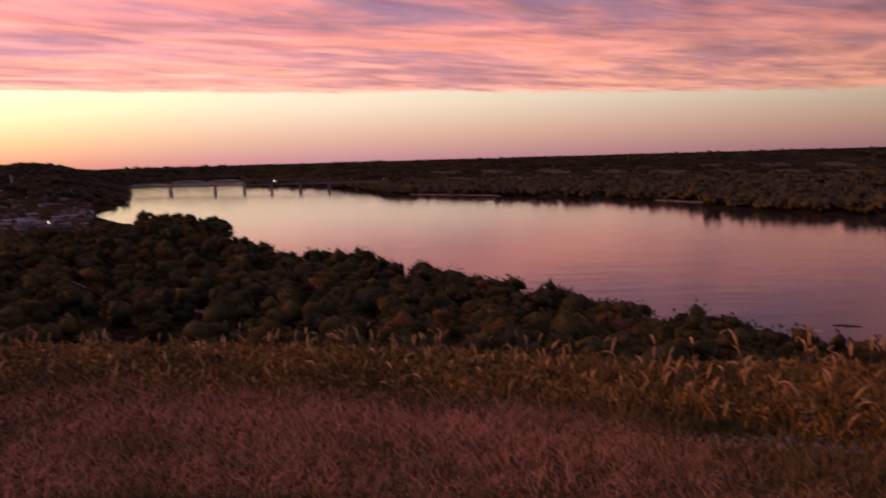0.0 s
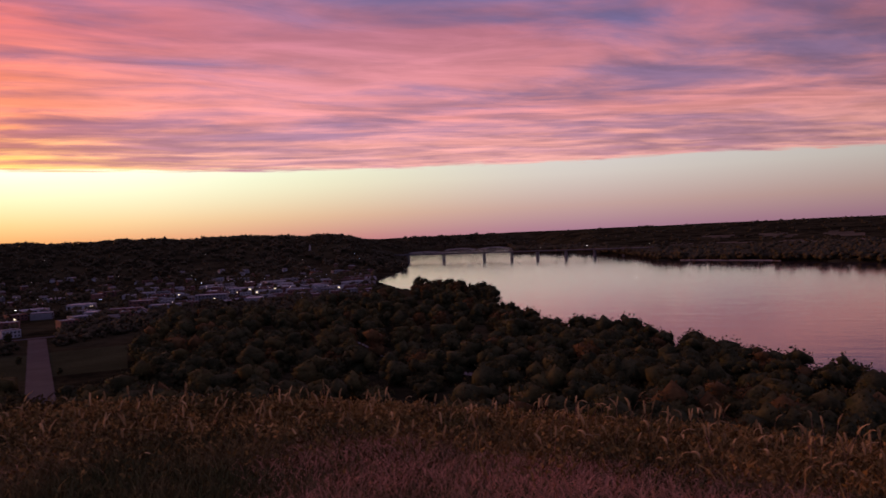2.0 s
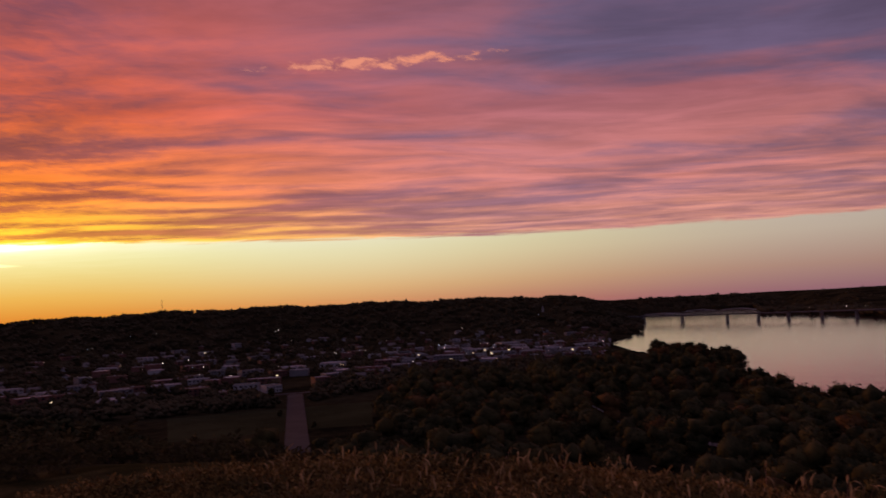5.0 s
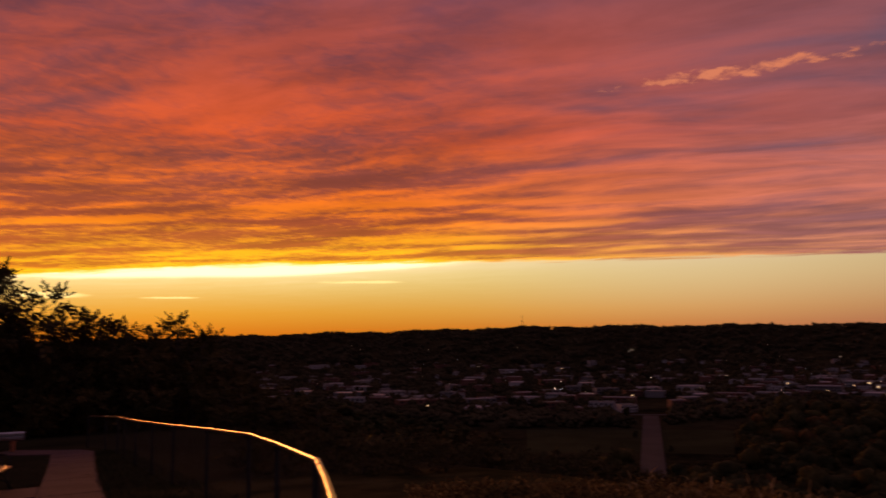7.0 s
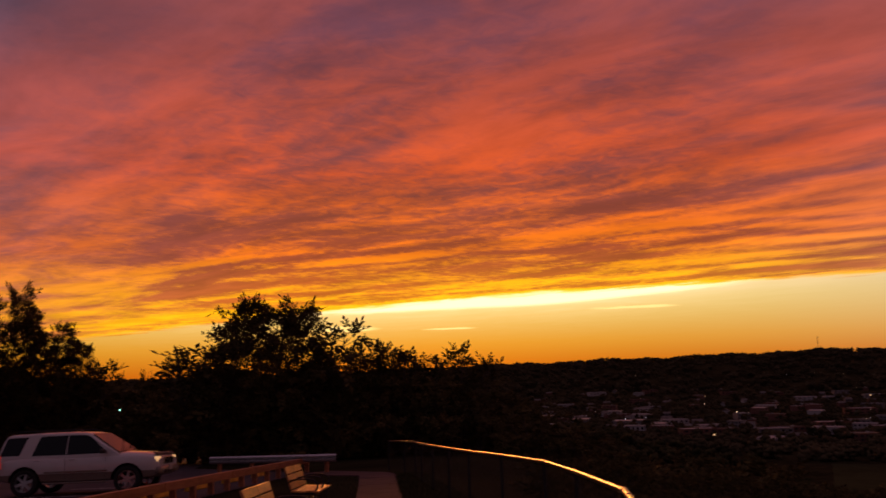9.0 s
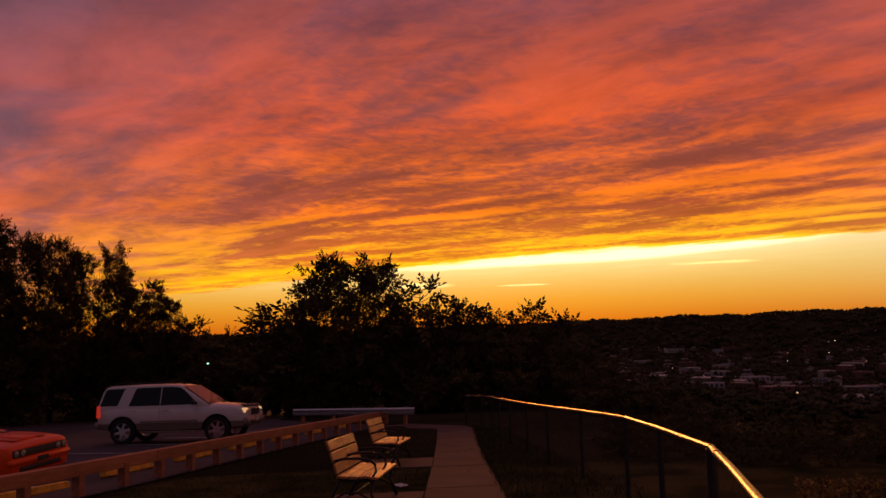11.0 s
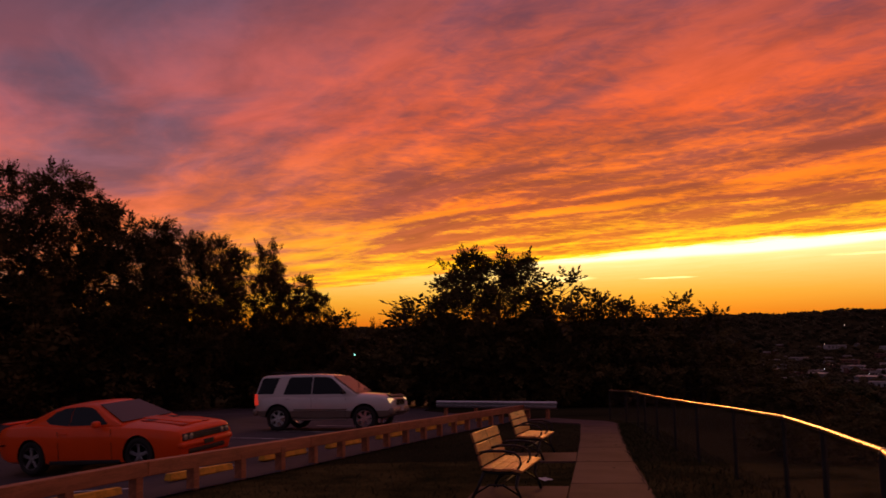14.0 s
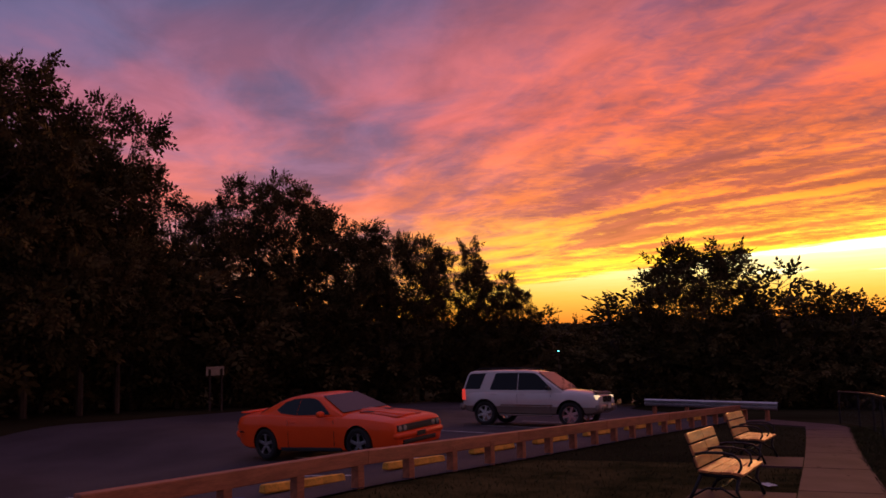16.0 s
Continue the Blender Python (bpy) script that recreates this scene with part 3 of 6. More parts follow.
def chain_fence():
    base = Vector((-10, 3, gz(-10, 3)))
    th = group_thing("chain_link_fence", base, 0, "galvanised chain-link fence with a round top rail", "fence")
    H, pts = 1.07, FENCE
    spots = [Vector((x, y, gz(x, y))) for x, y in pts]
    extra = [spots[0], spots[0].lerp(spots[1], 0.5)] + [spots[i] for i in (1, 3, 4, 5, 6, 7, 8, 9, 10, 11, 12, 13)]
    for i, p in enumerate(extra):
        ob = part("post", tube([(0, 0, -0.05), (0, 0, H - 0.035)], 0.03 if i != 3 else 0.042, 10), DARK_POST, th)
        ob.location = p - base
        cap = part("post_cap", tube([(0, 0, H - 0.05), (0, 0, H - 0.01), (0, 0, H + 0.02)], [0.036, 0.04, 0.02], 10), DARK_POST, ob)
    top = [p + Vector((0, 0, H + 0.005)) - base for p in spots]
    for a, b in zip(top, top[1:]):
        rail = part("top_rail", tube([a, a.lerp(b, 0.5), b], 0.025, 14), RAIL_TUBE, th, smooth=True)
        rail.data.set_sharp_from_angle(angle=radians(40))
    for q in (top[3], top[3].lerp(top[2], 0.35), top[5], top[6]):
        d = (top[2] - top[3]).normalized()
        part("band", tube([q - d * 0.014, q + d * 0.014], 0.030, 14), GALV, th)
    # woven wire: flat zigzag strands
    verts, faces = [], []
    w = 0.003
    cell = 0.075
    for a, b in zip(spots, spots[1:]):
        L = (b - a).length
        n = int(L / cell)
        dirv = (b - a) / L
        rows = int((H - 0.05) / cell)
        for sgn in (0, 1):
            for i in range(-rows, n):
                i0, i1 = max(i, 0), min(i + rows, n)
                if i1 <= i0:
                    continue
                k0, k1 = i0 - i, i1 - i
                if sgn:
                    z0, z1 = 0.05 + k0 * cell, 0.05 + k1 * cell
                else:
                    z0, z1 = 0.05 + (rows - k0) * cell, 0.05 + (rows - k1) * cell
                p, q = a + dirv * i0 * cell, a + dirv * i1 * cell
                p, q = Vector((p.x, p.y, p.z + z0)) - base, Vector((q.x, q.y, q.z + z1)) - base
                o = Vector((0, 0, w))
                k = len(verts)
                verts += [p - o, p + o, q + o, q - o]
                faces.append((k, k + 1, k + 2, k + 3))
    mesh = raw("wire_mesh", [tuple(v) for v in verts], faces, WIRE, th)
    tagged(mesh, kind="stuff")


chain_fence()


def steel_guardrail():
    a, b = Vector((-33.7, -3.2)), Vector((-30.7, 1.6))
    L = (b - a).length
    th = group_thing("steel_guardrail", (a.x, a.y, gz(a.x, a.y)), math.degrees(math.atan2(b.y - a.y, b.x - a.x)), "galvanised corrugated steel guardrail at the end of the lot", "guardrail")
    prof = [(0.0, 0.42), (0.05, 0.47), (0.05, 0.52), (0.0, 0.56), (0.05, 0.60), (0.05, 0.65), (0.0, 0.70)]
    bm = bmesh.new()
    r0 = [[bm.verts.new((x, -y - o, z + SLOPE * 0.5 * x)) for x in (0, L)] for o in (0, 0.01) for y, z in prof]
    n = len(prof)
    for i in range(n - 1):
        bm.faces.new((r0[i][0], r0[i][1], r0[i + 1][1], r0[i + 1][0]))
        bm.faces.new((r0[n + i][0], r0[n + i + 1][0], r0[n + i + 1][1], r0[n + i][1]))
    part("rail", bm, GALV, th)
    for x in (0.4, 1.9, 3.6, 5.2):
        part("post", box(0.12, 0.12, 0.75, (x, 0.08, 0.3), 0.01), TIMBER, th)
    return th


steel_guardrail()


def bench(at, turn):
    th = group_thing("park_bench", at, turn, "black iron park bench with oiled timber slats, empty", "bench", "benches on the path")
    L = 1.72
    prof = [(-0.305, 0.815, 111), (-0.257, 0.675, 108), (-0.213, 0.535, 106)]
    for y, z, a in prof:
        for sx in (-1, 1):
            part("back_slat", box(L / 2 - 0.012, 0.128, 0.03, (sx * (L / 4), y, z), 0.008, rot=pose(0, 0, 0, a, 0, 0)), SLAT, th)
    for y, z, a in ((-0.135, 0.435, -5), (0.0, 0.427, -2), (0.135, 0.43, 2), (0.265, 0.422, -8)):
        for sx in (-1, 1):
            part("seat_slat", box(L / 2 - 0.012, 0.122, 0.032, (sx * (L / 4), y, z), 0.008, rot=pose(0, 0, 0, a, 0, 0)), SLAT, th)
    for x in (-L / 2 + 0.04, 0.0, L / 2 - 0.04):
        fr = bmesh.new()
        tube([(x, -0.33, 0.88), (x, -0.30, 0.80), (x, -0.22, 0.50), (x, -0.16, 0.40), (x, 0.0, 0.39), (x, 0.2, 0.395), (x, 0.29, 0.37)], 0.02, 6, fr)
        if x:
            tube([(x, -0.16, 0.40), (x, -0.24, 0.22), (x, -0.36, 0.0)], [0.024, 0.02, 0.026], 6, fr)
            tube([(x, 0.27, 0.38), (x, 0.24, 0.22), (x, 0.33, 0.0)], [0.024, 0.02, 0.026], 6, fr)
            tube([(x, -0.28, 0.13), (x, -0.1, 0.24), (x, 0.08, 0.24), (x, 0.27, 0.13)], 0.014, 6, fr)
        part("end_frame", fr, IRON, th, smooth=True)
        arm = tube([(x, -0.27, 0.62), (x, -0.12, 0.655), (x, 0.08, 0.66), (x, 0.22, 0.64), (x, 0.29, 0.58), (x, 0.30, 0.50), (x, 0.25, 0.42)], 0.017, 8)
        part("armrest", arm, IRON, th, smooth=True)
    part("stretcher", tube([(-L / 2 + 0.05, 0, 0.22), (L / 2 - 0.05, 0, 0.22)], 0.012, 6), IRON, th)
    return th


for (x, y), turn in (((-11.25, -0.12), -9.5), ((-16.75, 0.34), -10)):
    b0 = bench((x, y, gz(x, y) + 0.02), turn)
    b0.matrix_basis = pose(x, y, gz(x, y) + 0.035, 0, 0, turn) @ pose(0, 0, 0, 0, -math.degrees(math.atan(SLOPE)), 0)


# ---- cars ----
def loft(stations, close_ends=True):
    """stations: (x, [(y, z), ...]) half sections from the keel to the crown, mirrored."""
    bm = bmesh.new()
    rings = []
    for x, half in stations:
        full = [(y, z) for y, z in half] + [(-y, z) for y, z in half[::-1] if y > 1e-5]
        rings.append([bm.verts.new((x, y, z)) for y, z in full])
    for r0, r1 in zip(rings, rings[1:]):
        n = len(r0)
        for k in range(n):
            bm.faces.new((r0[k], r0[(k + 1) % n], r1[(k + 1) % n], r1[k]))
    if close_ends:
        bm.faces.new(rings[0])
        bm.faces.new(rings[-1][::-1])
    bmesh.ops.recalc_face_normals(bm, faces=bm.faces)
    return bm


def plate(points, thick, outward):
    """A thin solid pane through coplanar points, pushed outward."""
    bm = bmesh.new()
    o = Vector(outward).normalized() * thick
    a = [bm.verts.new(Vector(p)) for p in points]
    b = [bm.verts.new(Vector(p) + o) for p in points]
    n = len(a)
    bm.faces.new(a[::-1])
    bm.faces.new(b)
    for k in range(n):
        bm.faces.new((a[k], a[(k + 1) % n], b[(k + 1) % n], b[k]))
    bmesh.ops.recalc_face_normals(bm, faces=bm.faces)
    return bm


def wheel(parent, x, y, r, width, spokes, side):
    ty = bmesh.new()
    prof = [(r * 0.66, -width / 2), (r * 0.93, -width / 2), (r, -width * 0.36), (r, width * 0.36), (r * 0.93, width / 2), (r * 0.66, width / 2)]
    rings = [[ty.verts.new((math.cos(a * math.tau / 28) * q, h, math.sin(a * math.tau / 28) * q)) for q, h in prof] for a in range(28)]
    for a in range(28):
        for k in range(len(prof)):
            ty.faces.new((rings[a][k], rings[a][(k + 1) % 6], rings[(a + 1) % 28][(k + 1) % 6], rings[(a + 1) % 28][k]))
    bmesh.ops.recalc_face_normals(ty, faces=ty.faces)
    tyre = part("wheel", ty, RUBBER, parent, smooth=True)
    tyre.location = (x, y, r)
    rim = bmesh.new()
    lip = [(r * 0.67, width * 0.46), (r * 0.62, width * 0.46), (r * 0.60, 0.0), (r * 0.66, 0.0)]
    rr = [[rim.verts.new((math.cos(a * math.tau / 28) * q, h * side, math.sin(a * math.tau / 28) * q)) for q, h in lip] for a in range(28)]
    for a in range(28):
        for k in range(3):
            rim.faces.new((rr[a][k], rr[a][k + 1], rr[(a + 1) % 28][k + 1], rr[(a + 1) % 28][k]))
    for s in range(spokes):
        a = s * math.tau / spokes + 0.3
        box(r * 0.58, 0.035, r * 0.2, (0, 0, 0), 0.006, rim, rot=Matrix.Rotation(-a, 4, "Y") @ Matrix.Translation((r * 0.34, side * width * 0.36, 0)))
    tube([(0, side * width * 0.2, 0), (0, side * width * 0.42, 0)], r * 0.15, 14, rim)
    part("rim", rim, ALLOY, tyre)
    return tyre


def hollow(ob, cutters):
    """Cut solids out of a mesh object for good."""
    tools = []
    for bm in cutters:
        bmesh.ops.recalc_face_normals(bm, faces=bm.faces)
        me = bpy.data.meshes.new("cut")
        bm.to_mesh(me)
        bm.free()
        tool = new("cut", me)
        tools.append(tool)
        mod = ob.modifiers.new("cut", "BOOLEAN")
        mod.operation, mod.object, mod.solver = "DIFFERENCE", tool, "EXACT"
    bpy.context.view_layer.update()
    me = bpy.data.meshes.new_from_object(ob.evaluated_get(bpy.context.evaluated_depsgraph_get()))
    ob.modifiers.clear()
    old, ob.data = ob.data, me
    bpy.data.meshes.remove(old)
    for tool in tools:
        data = tool.data
        bpy.data.objects.remove(tool)
        bpy.data.meshes.remove(data)


def car(name, label, spec, paint, at, turn, low_paint=None):
    """spec: measures of the car; x forward from the middle of the wheelbase."""
    th = group_thing(name, at, turn, label, "car", "parked cars")
    wb, r, hw = spec["wheelbase"], spec["r"], spec["hw"]
    xr, xf = spec["tail"], spec["nose"]
    sill = spec["sill"]

    def line(key, x):
        return float(np.interp(x, [p[0] for p in spec[key]], [p[1] for p in spec[key]]))
    xs = sorted(set(round(float(v), 3) for v in np.concatenate([np.linspace(xr, xf, 40), xr + np.array((0.02, 0.05, 0.1, 0.17, 0.26)), xf - np.array((0.02, 0.05, 0.1, 0.17, 0.26))])))
    st = []
    for x in xs:
        zb, zt, zs = line("keel", x), line("deck", x), line("shoulder", x)
        q = min(x - xr, xf - x)
        w = hw * (1 - spec["corner"] * max(0, 1 - q / 0.45) ** 2.4) * float(np.interp(x, [xr, -wb / 2, 0, wb / 2, xf], [0.97, 1.0, 0.975, 1.0, 0.96]))
        hgt = zs - zb
        z1, z2 = (zb + hgt * 0.22, zb + hgt * 0.5) if not spec["tone"] else (max(zb + hgt * 0.12, spec["tone"] - 0.03), max(zb + hgt * 0.2, spec["tone"]))
        st.append((x, [(0.0, zb), (w * 0.86, zb), (w * 0.945, zb + hgt * 0.06), (w * 0.978, z1), (w * 0.985, z2), (w, zb + hgt * 0.72), (w * 0.972, zb + hgt * 0.9), (w * 0.935, zs), (w * 0.86, zs + (zt - zs) * 0.42), (w * 0.66, zs + (zt - zs) * 0.82), (w * 0.36, zt), (0.0, zt + 0.008)]))
    body = part("body", loft(st), paint, th, smooth=True)
    wells = []
    for sx in (-1, 1):
        for sy in (-1, 1):
            wells.append(tube([(sx * wb / 2, sy * (hw - 0.34), r), (sx * wb / 2, sy * (hw + 0.2), r)], r + spec["arch"], 40))
    hollow(body, wells)
    me = body.data
    me.materials.append(PLASTIC)
    if low_paint:
        me.materials.append(low_paint)
    for p in me.polygons:
        c = p.center
        inner = min(math.hypot(c.x - sx * wb / 2, c.z - r) for sx in (-1, 1)) < r + spec["arch"] + 0.004 and hw - 0.345 < abs(c.y) < hw - 0.005
        if inner and (abs(p.normal.y) < 0.3 or abs(c.y) < hw - 0.3):
            p.material_index = 1
        elif low_paint and c.z < spec["tone"]:
            p.material_index = 2
    me.shade_smooth()
    me.set_sharp_from_angle(angle=radians(32))
    # cabin
    zb0, zr0, hb, ht = spec["belt"], spec["roof"], spec["hb"], spec["ht"]

    def side_y(z):
        return hb - (z - zb0) / (zr0 - zb0) * (hb - ht)
    cab = []
    for x, zr in spec["cabin"]:
        zr = max(zr, zb0 + 0.005)
        zl = max(zb0, zr - 0.06)
        cab.append((x, [(0.0, zb0 - 0.14), (hb, zb0 - 0.14), (side_y(zb0), zb0), (side_y(zl), zl), (side_y(zr) * 0.965, zr - 0.022 if zr > zb0 + 0.05 else zr), (side_y(zr) * 0.86, zr - 0.004), (side_y(zr) * 0.45, zr + 0.012), (0.0, zr + 0.016)]))
    cabin = part("cabin", loft(cab), paint, th, smooth=True)
    cabin.data.set_sharp_from_angle(angle=radians(30))
    for name2, poly in spec["side_glass"]:
        for s in (1, -1):
            nrm = Vector((0, s, (hb - ht) / (zr0 - zb0)))
            part(name2, plate([(x, s * (side_y(z) - 0.004), z) for x, z in poly], 0.010, nrm), GLASS, th)
    for name2, (x0, z0), (x1, z1), inset in spec["end_glass"]:
        d = Vector((x1 - x0, 0, z1 - z0))
        nrm = Vector((d.z, 0, -d.x))
        if (nrm.x > 0) != (name2 == "windscreen"):
            nrm = -nrm
        y0, y1 = side_y(z0) - inset, side_y(z1) - inset
        mid = [(x0, y0, z0), (x1, y1, z1), (x1, -y1, z1), (x0, -y0, z0)]
        part(name2, plate([Vector(p) + nrm.normalized() * 0.014 for p in mid], 0.012, nrm), SCREEN, th)
    for s in (1, -1):
        for x in (-wb / 2, wb / 2):
            wheel(th, x, s * (hw - spec["tyre"] / 2 - 0.02), r, spec["tyre"], spec["spokes"], s)
        mx, mz = spec["mirror"]
        bm = box(0.12, 0.20, 0.14, (mx, s * (hb + 0.15), mz), 0.05)
        box(0.05, 0.12, 0.03, (mx, s * (hb + 0.04), mz - 0.04), 0.01, bm)
        part("mirror", bm, spec["mirror_paint"], th, smooth=True)
        for hx, hz in spec["handles"]:
            part("door_handle", box(0.17, 0.03, 0.035, (hx, s * (hw * 0.972 + 0.004), hz), 0.01), spec["handle_paint"], th)
        for gx in spec["gaps"]:
            part("door_gap", box(0.007, 0.006, spec["belt"] - sill - 0.16, (gx, s * (hw * 0.978), (spec["belt"] + sill) / 2), 0.0), PLASTIC, th)
    part("underside", box(xf - xr - 0.7, hw * 1.3, 0.12, (0, 0, sill + 0.05), 0.02), PLASTIC, th)
    return th


LAMP_ON = surface("lit_headlamp", (0.8, 0.75, 0.6), 0.2, bump=0, emit=((1.0, 0.62, 0.25), 0.7))
TAIL_ON = surface("lit_tail_lamp", (0.5, 0.02, 0.015), 0.25, bump=0, emit=((1.0, 0.06, 0.03), 0.35))
CLEAR = surface("clear_lens", (0.22, 0.215, 0.21), 0.12, bump=0, coat=1.0)

coupe_spec = dict(wheelbase=2.95, r=0.365, hw=0.96, tail=-2.58, nose=2.44, sill=0.22, tyre=0.25, spokes=5, corner=0.13, arch=0.045, tone=0.0,
                  keel=[(-2.58, 0.52), (-2.5, 0.38), (-2.2, 0.26), (-1.0, 0.21), (2.0, 0.20), (2.3, 0.22), (2.40, 0.26), (2.44, 0.36)],
                  deck=[(-2.58, 0.94), (-2.52, 1.03), (-2.40, 1.075), (-1.7, 1.07), (0.9, 1.02), (1.5, 0.975), (2.1, 0.89), (2.30, 0.85), (2.39, 0.815), (2.44, 0.76)],
                  shoulder=[(-2.58, 0.86), (-2.5, 0.97), (-2.2, 1.015), (-1.4, 1.02), (-0.6, 0.965), (0.8, 0.935), (1.6, 0.90), (2.2, 0.825), (2.38, 0.785), (2.44, 0.72)],
                  belt=0.985, roof=1.45, hb=0.845, ht=0.59,
                  cabin=[(-2.05, 0.99), (-1.85, 1.06), (-1.5, 1.215), (-1.2, 1.335), (-0.9, 1.41), (-0.6, 1.443), (-0.3, 1.45), (0.0, 1.432), (0.14, 1.40), (0.35, 1.31), (0.65, 1.16), (0.98, 0.99)],
                  side_glass=[("side_window", [(0.60, 1.005), (0.56, 1.05), (0.16, 1.30), (0.0, 1.355), (-0.2, 1.375), (-0.46, 1.375), (-0.46, 1.005)]), ("quarter_window", [(-0.475, 1.005), (-0.475, 1.375), (-0.72, 1.36), (-0.95, 1.30), (-1.18, 1.14), (-1.02, 1.06)])],
                  end_glass=[("windscreen", (0.93, 1.02), (0.17, 1.385), 0.07), ("rear_window", (-1.86, 1.06), (-1.12, 1.36), 0.12)],
                  mirror=(0.46, 1.03), mirror_paint=ORANGE, handles=[(-0.50, 0.86)], handle_paint=ORANGE, gaps=(0.78, -0.68))


def seat_car(th, x, y, az):
    """Set a car on the slope, its nose towards azimuth az."""
    h = Vector((math.sin(radians(az)), math.cos(radians(az))))
    f, b = gz(x + h.x * 1.4, y + h.y * 1.4), gz(x - h.x * 1.4, y - h.y * 1.4)
    s = Vector((-h.y, h.x))
    l_, r_ = gz(x + s.x * 0.8, y + s.y * 0.8), gz(x - s.x * 0.8, y - s.y * 0.8)
    ax = Vector((h.x * 2.8, h.y * 2.8, f - b)).normalized()
    ay = Vector((s.x * 1.6, s.y * 1.6, l_ - r_)).normalized()
    up = ax.cross(ay).normalized()
    ay = up.cross(ax)
    th.matrix_basis = Matrix.Translation((x, y, (f + b) / 2 + 0.035)) @ Matrix((ax, ay, up)).transposed().to_4x4()


def coupe():
    th = car("orange_coupe", "bright orange two-door muscle coupe parked nose to the rail", coupe_spec, ORANGE, (0, 0, 0), 0)
    part("grille", box(0.10, 1.50, 0.155, (2.405, 0, 0.665), 0.03), PLASTIC, th)
    for y in (-0.66, -0.49, 0.49, 0.66):
        lamp = part("headlamp", tube([(2.44, y, 0.665), (2.463, y, 0.665), (2.468, y, 0.665)], [0.062, 0.058, 0.03], 18), CLEAR, th)
        part("bezel", tube([(2.44, y, 0.665), (2.458, y, 0.665)], 0.072, 18), PLASTIC, lamp)
    part("grille_bar", box(0.012, 0.74, 0.012, (2.456, 0, 0.68), 0.004), STEEL, th)
    part("front_bumper", box(0.16, 1.66, 0.14, (2.415, 0, 0.51), 0.06), ORANGE, th, smooth=True)
    part("lower_intake", box(0.06, 1.15, 0.10, (2.43, 0, 0.37), 0.03), PLASTIC, th)
    part("chin_spoiler", box(0.14, 1.5, 0.03, (2.36, 0, 0.235), 0.01), PLASTIC, th)
    part("blank_plate", box(0.014, 0.30, 0.10, (2.50, 0, 0.50), 0.004), PLASTIC, th)
    part("rear_bumper", box(0.16, 1.74, 0.20, (-2.53, 0, 0.60), 0.07), ORANGE, th, smooth=True)
    part("tail_lamp", box(0.05, 1.62, 0.12, (-2.57, 0, 0.83), 0.02), GLASS, th)
    part("spoiler", box(0.20, 1.46, 0.035, (-2.44, 0, 1.10), 0.015, rot=pose(0, 0, 0, 0, 5, 0)), ORANGE, th, smooth=True)
    for s in (1, -1):
        part("hood_scoop", box(0.30, 0.17, 0.03, (1.28, s * 0.34, 1.0), 0.012, rot=pose(0, 0, 0, 0, 4, 0)), PLASTIC, th)
        part("hood_stripe", box(1.12, 0.20, 0.012, (1.66, s * 0.34, 0.957), 0.004, rot=pose(0, 0, 0, 0, 7.2, 0)), DULL_ORANGE, th)
        part("side_marker", box(0.13, 0.02, 0.035, (-2.30, s * 0.925, 0.66), 0.006), GLASS, th)
        part("rocker_panel", box(1.95, 0.05, 0.09, (0, s * 0.895, 0.255), 0.02), PLASTIC, th)
    part("hood_bulge", box(1.25, 0.40, 0.05, (1.58, 0, 0.962), 0.022, rot=pose(0, 0, 0, 0, 6.8, 0)), ORANGE, th, smooth=True)
    return th


seat_car(coupe(), -17.4, -8.72, 17)

suv_spec = dict(wheelbase=2.93, r=0.385, hw=0.93, tail=-2.30, nose=2.34, sill=0.38, tyre=0.25, spokes=6, corner=0.12, arch=0.075, tone=0.62,
                keel=[(-2.30, 0.56), (-2.2, 0.46), (-1.9, 0.40), (0, 0.36), (1.9, 0.40), (2.2, 0.42), (2.34, 0.50)],
                deck=[(-2.30, 1.04), (-2.24, 1.10), (0.9, 1.12), (1.3, 1.17), (1.9, 1.12), (2.15, 1.07), (2.27, 1.02), (2.34, 0.93)],
                shoulder=[(-2.30, 0.98), (-2.2, 1.06), (1.0, 1.06), (1.9, 1.03), (2.2, 0.98), (2.34, 0.88)],
                belt=1.10, roof=1.77, hb=0.865, ht=0.70,
                cabin=[(-2.28, 1.11), (-2.25, 1.25), (-2.16, 1.62), (-2.09, 1.72), (-1.95, 1.755), (-1.0, 1.775), (-0.2, 1.77), (0.15, 1.745), (0.30, 1.71), (0.62, 1.50), (1.20, 1.11)],
                side_glass=[("front_window", [(0.86, 1.14), (0.80, 1.22), (0.36, 1.60), (0.24, 1.655), (0.05, 1.67), (-0.30, 1.675), (-0.30, 1.13)]),
                            ("rear_door_window", [(-0.33, 1.13), (-0.33, 1.675), (-1.06, 1.67), (-1.13, 1.64), (-1.30, 1.13)]),
                            ("cargo_window", [(-1.66, 1.15), (-1.50, 1.62), (-1.45, 1.66), (-2.02, 1.65), (-2.09, 1.60), (-2.21, 1.15)])],
                end_glass=[("windscreen", (1.17, 1.14), (0.34, 1.69), 0.07), ("rear_window", (-2.265, 1.18), (-2.175, 1.62), 0.08)],
                mirror=(0.78, 1.20), mirror_paint=PLASTIC, handles=[(-0.12, 1.0), (-1.12, 1.0)], handle_paint=WHITE, gaps=(0.84, -0.315))


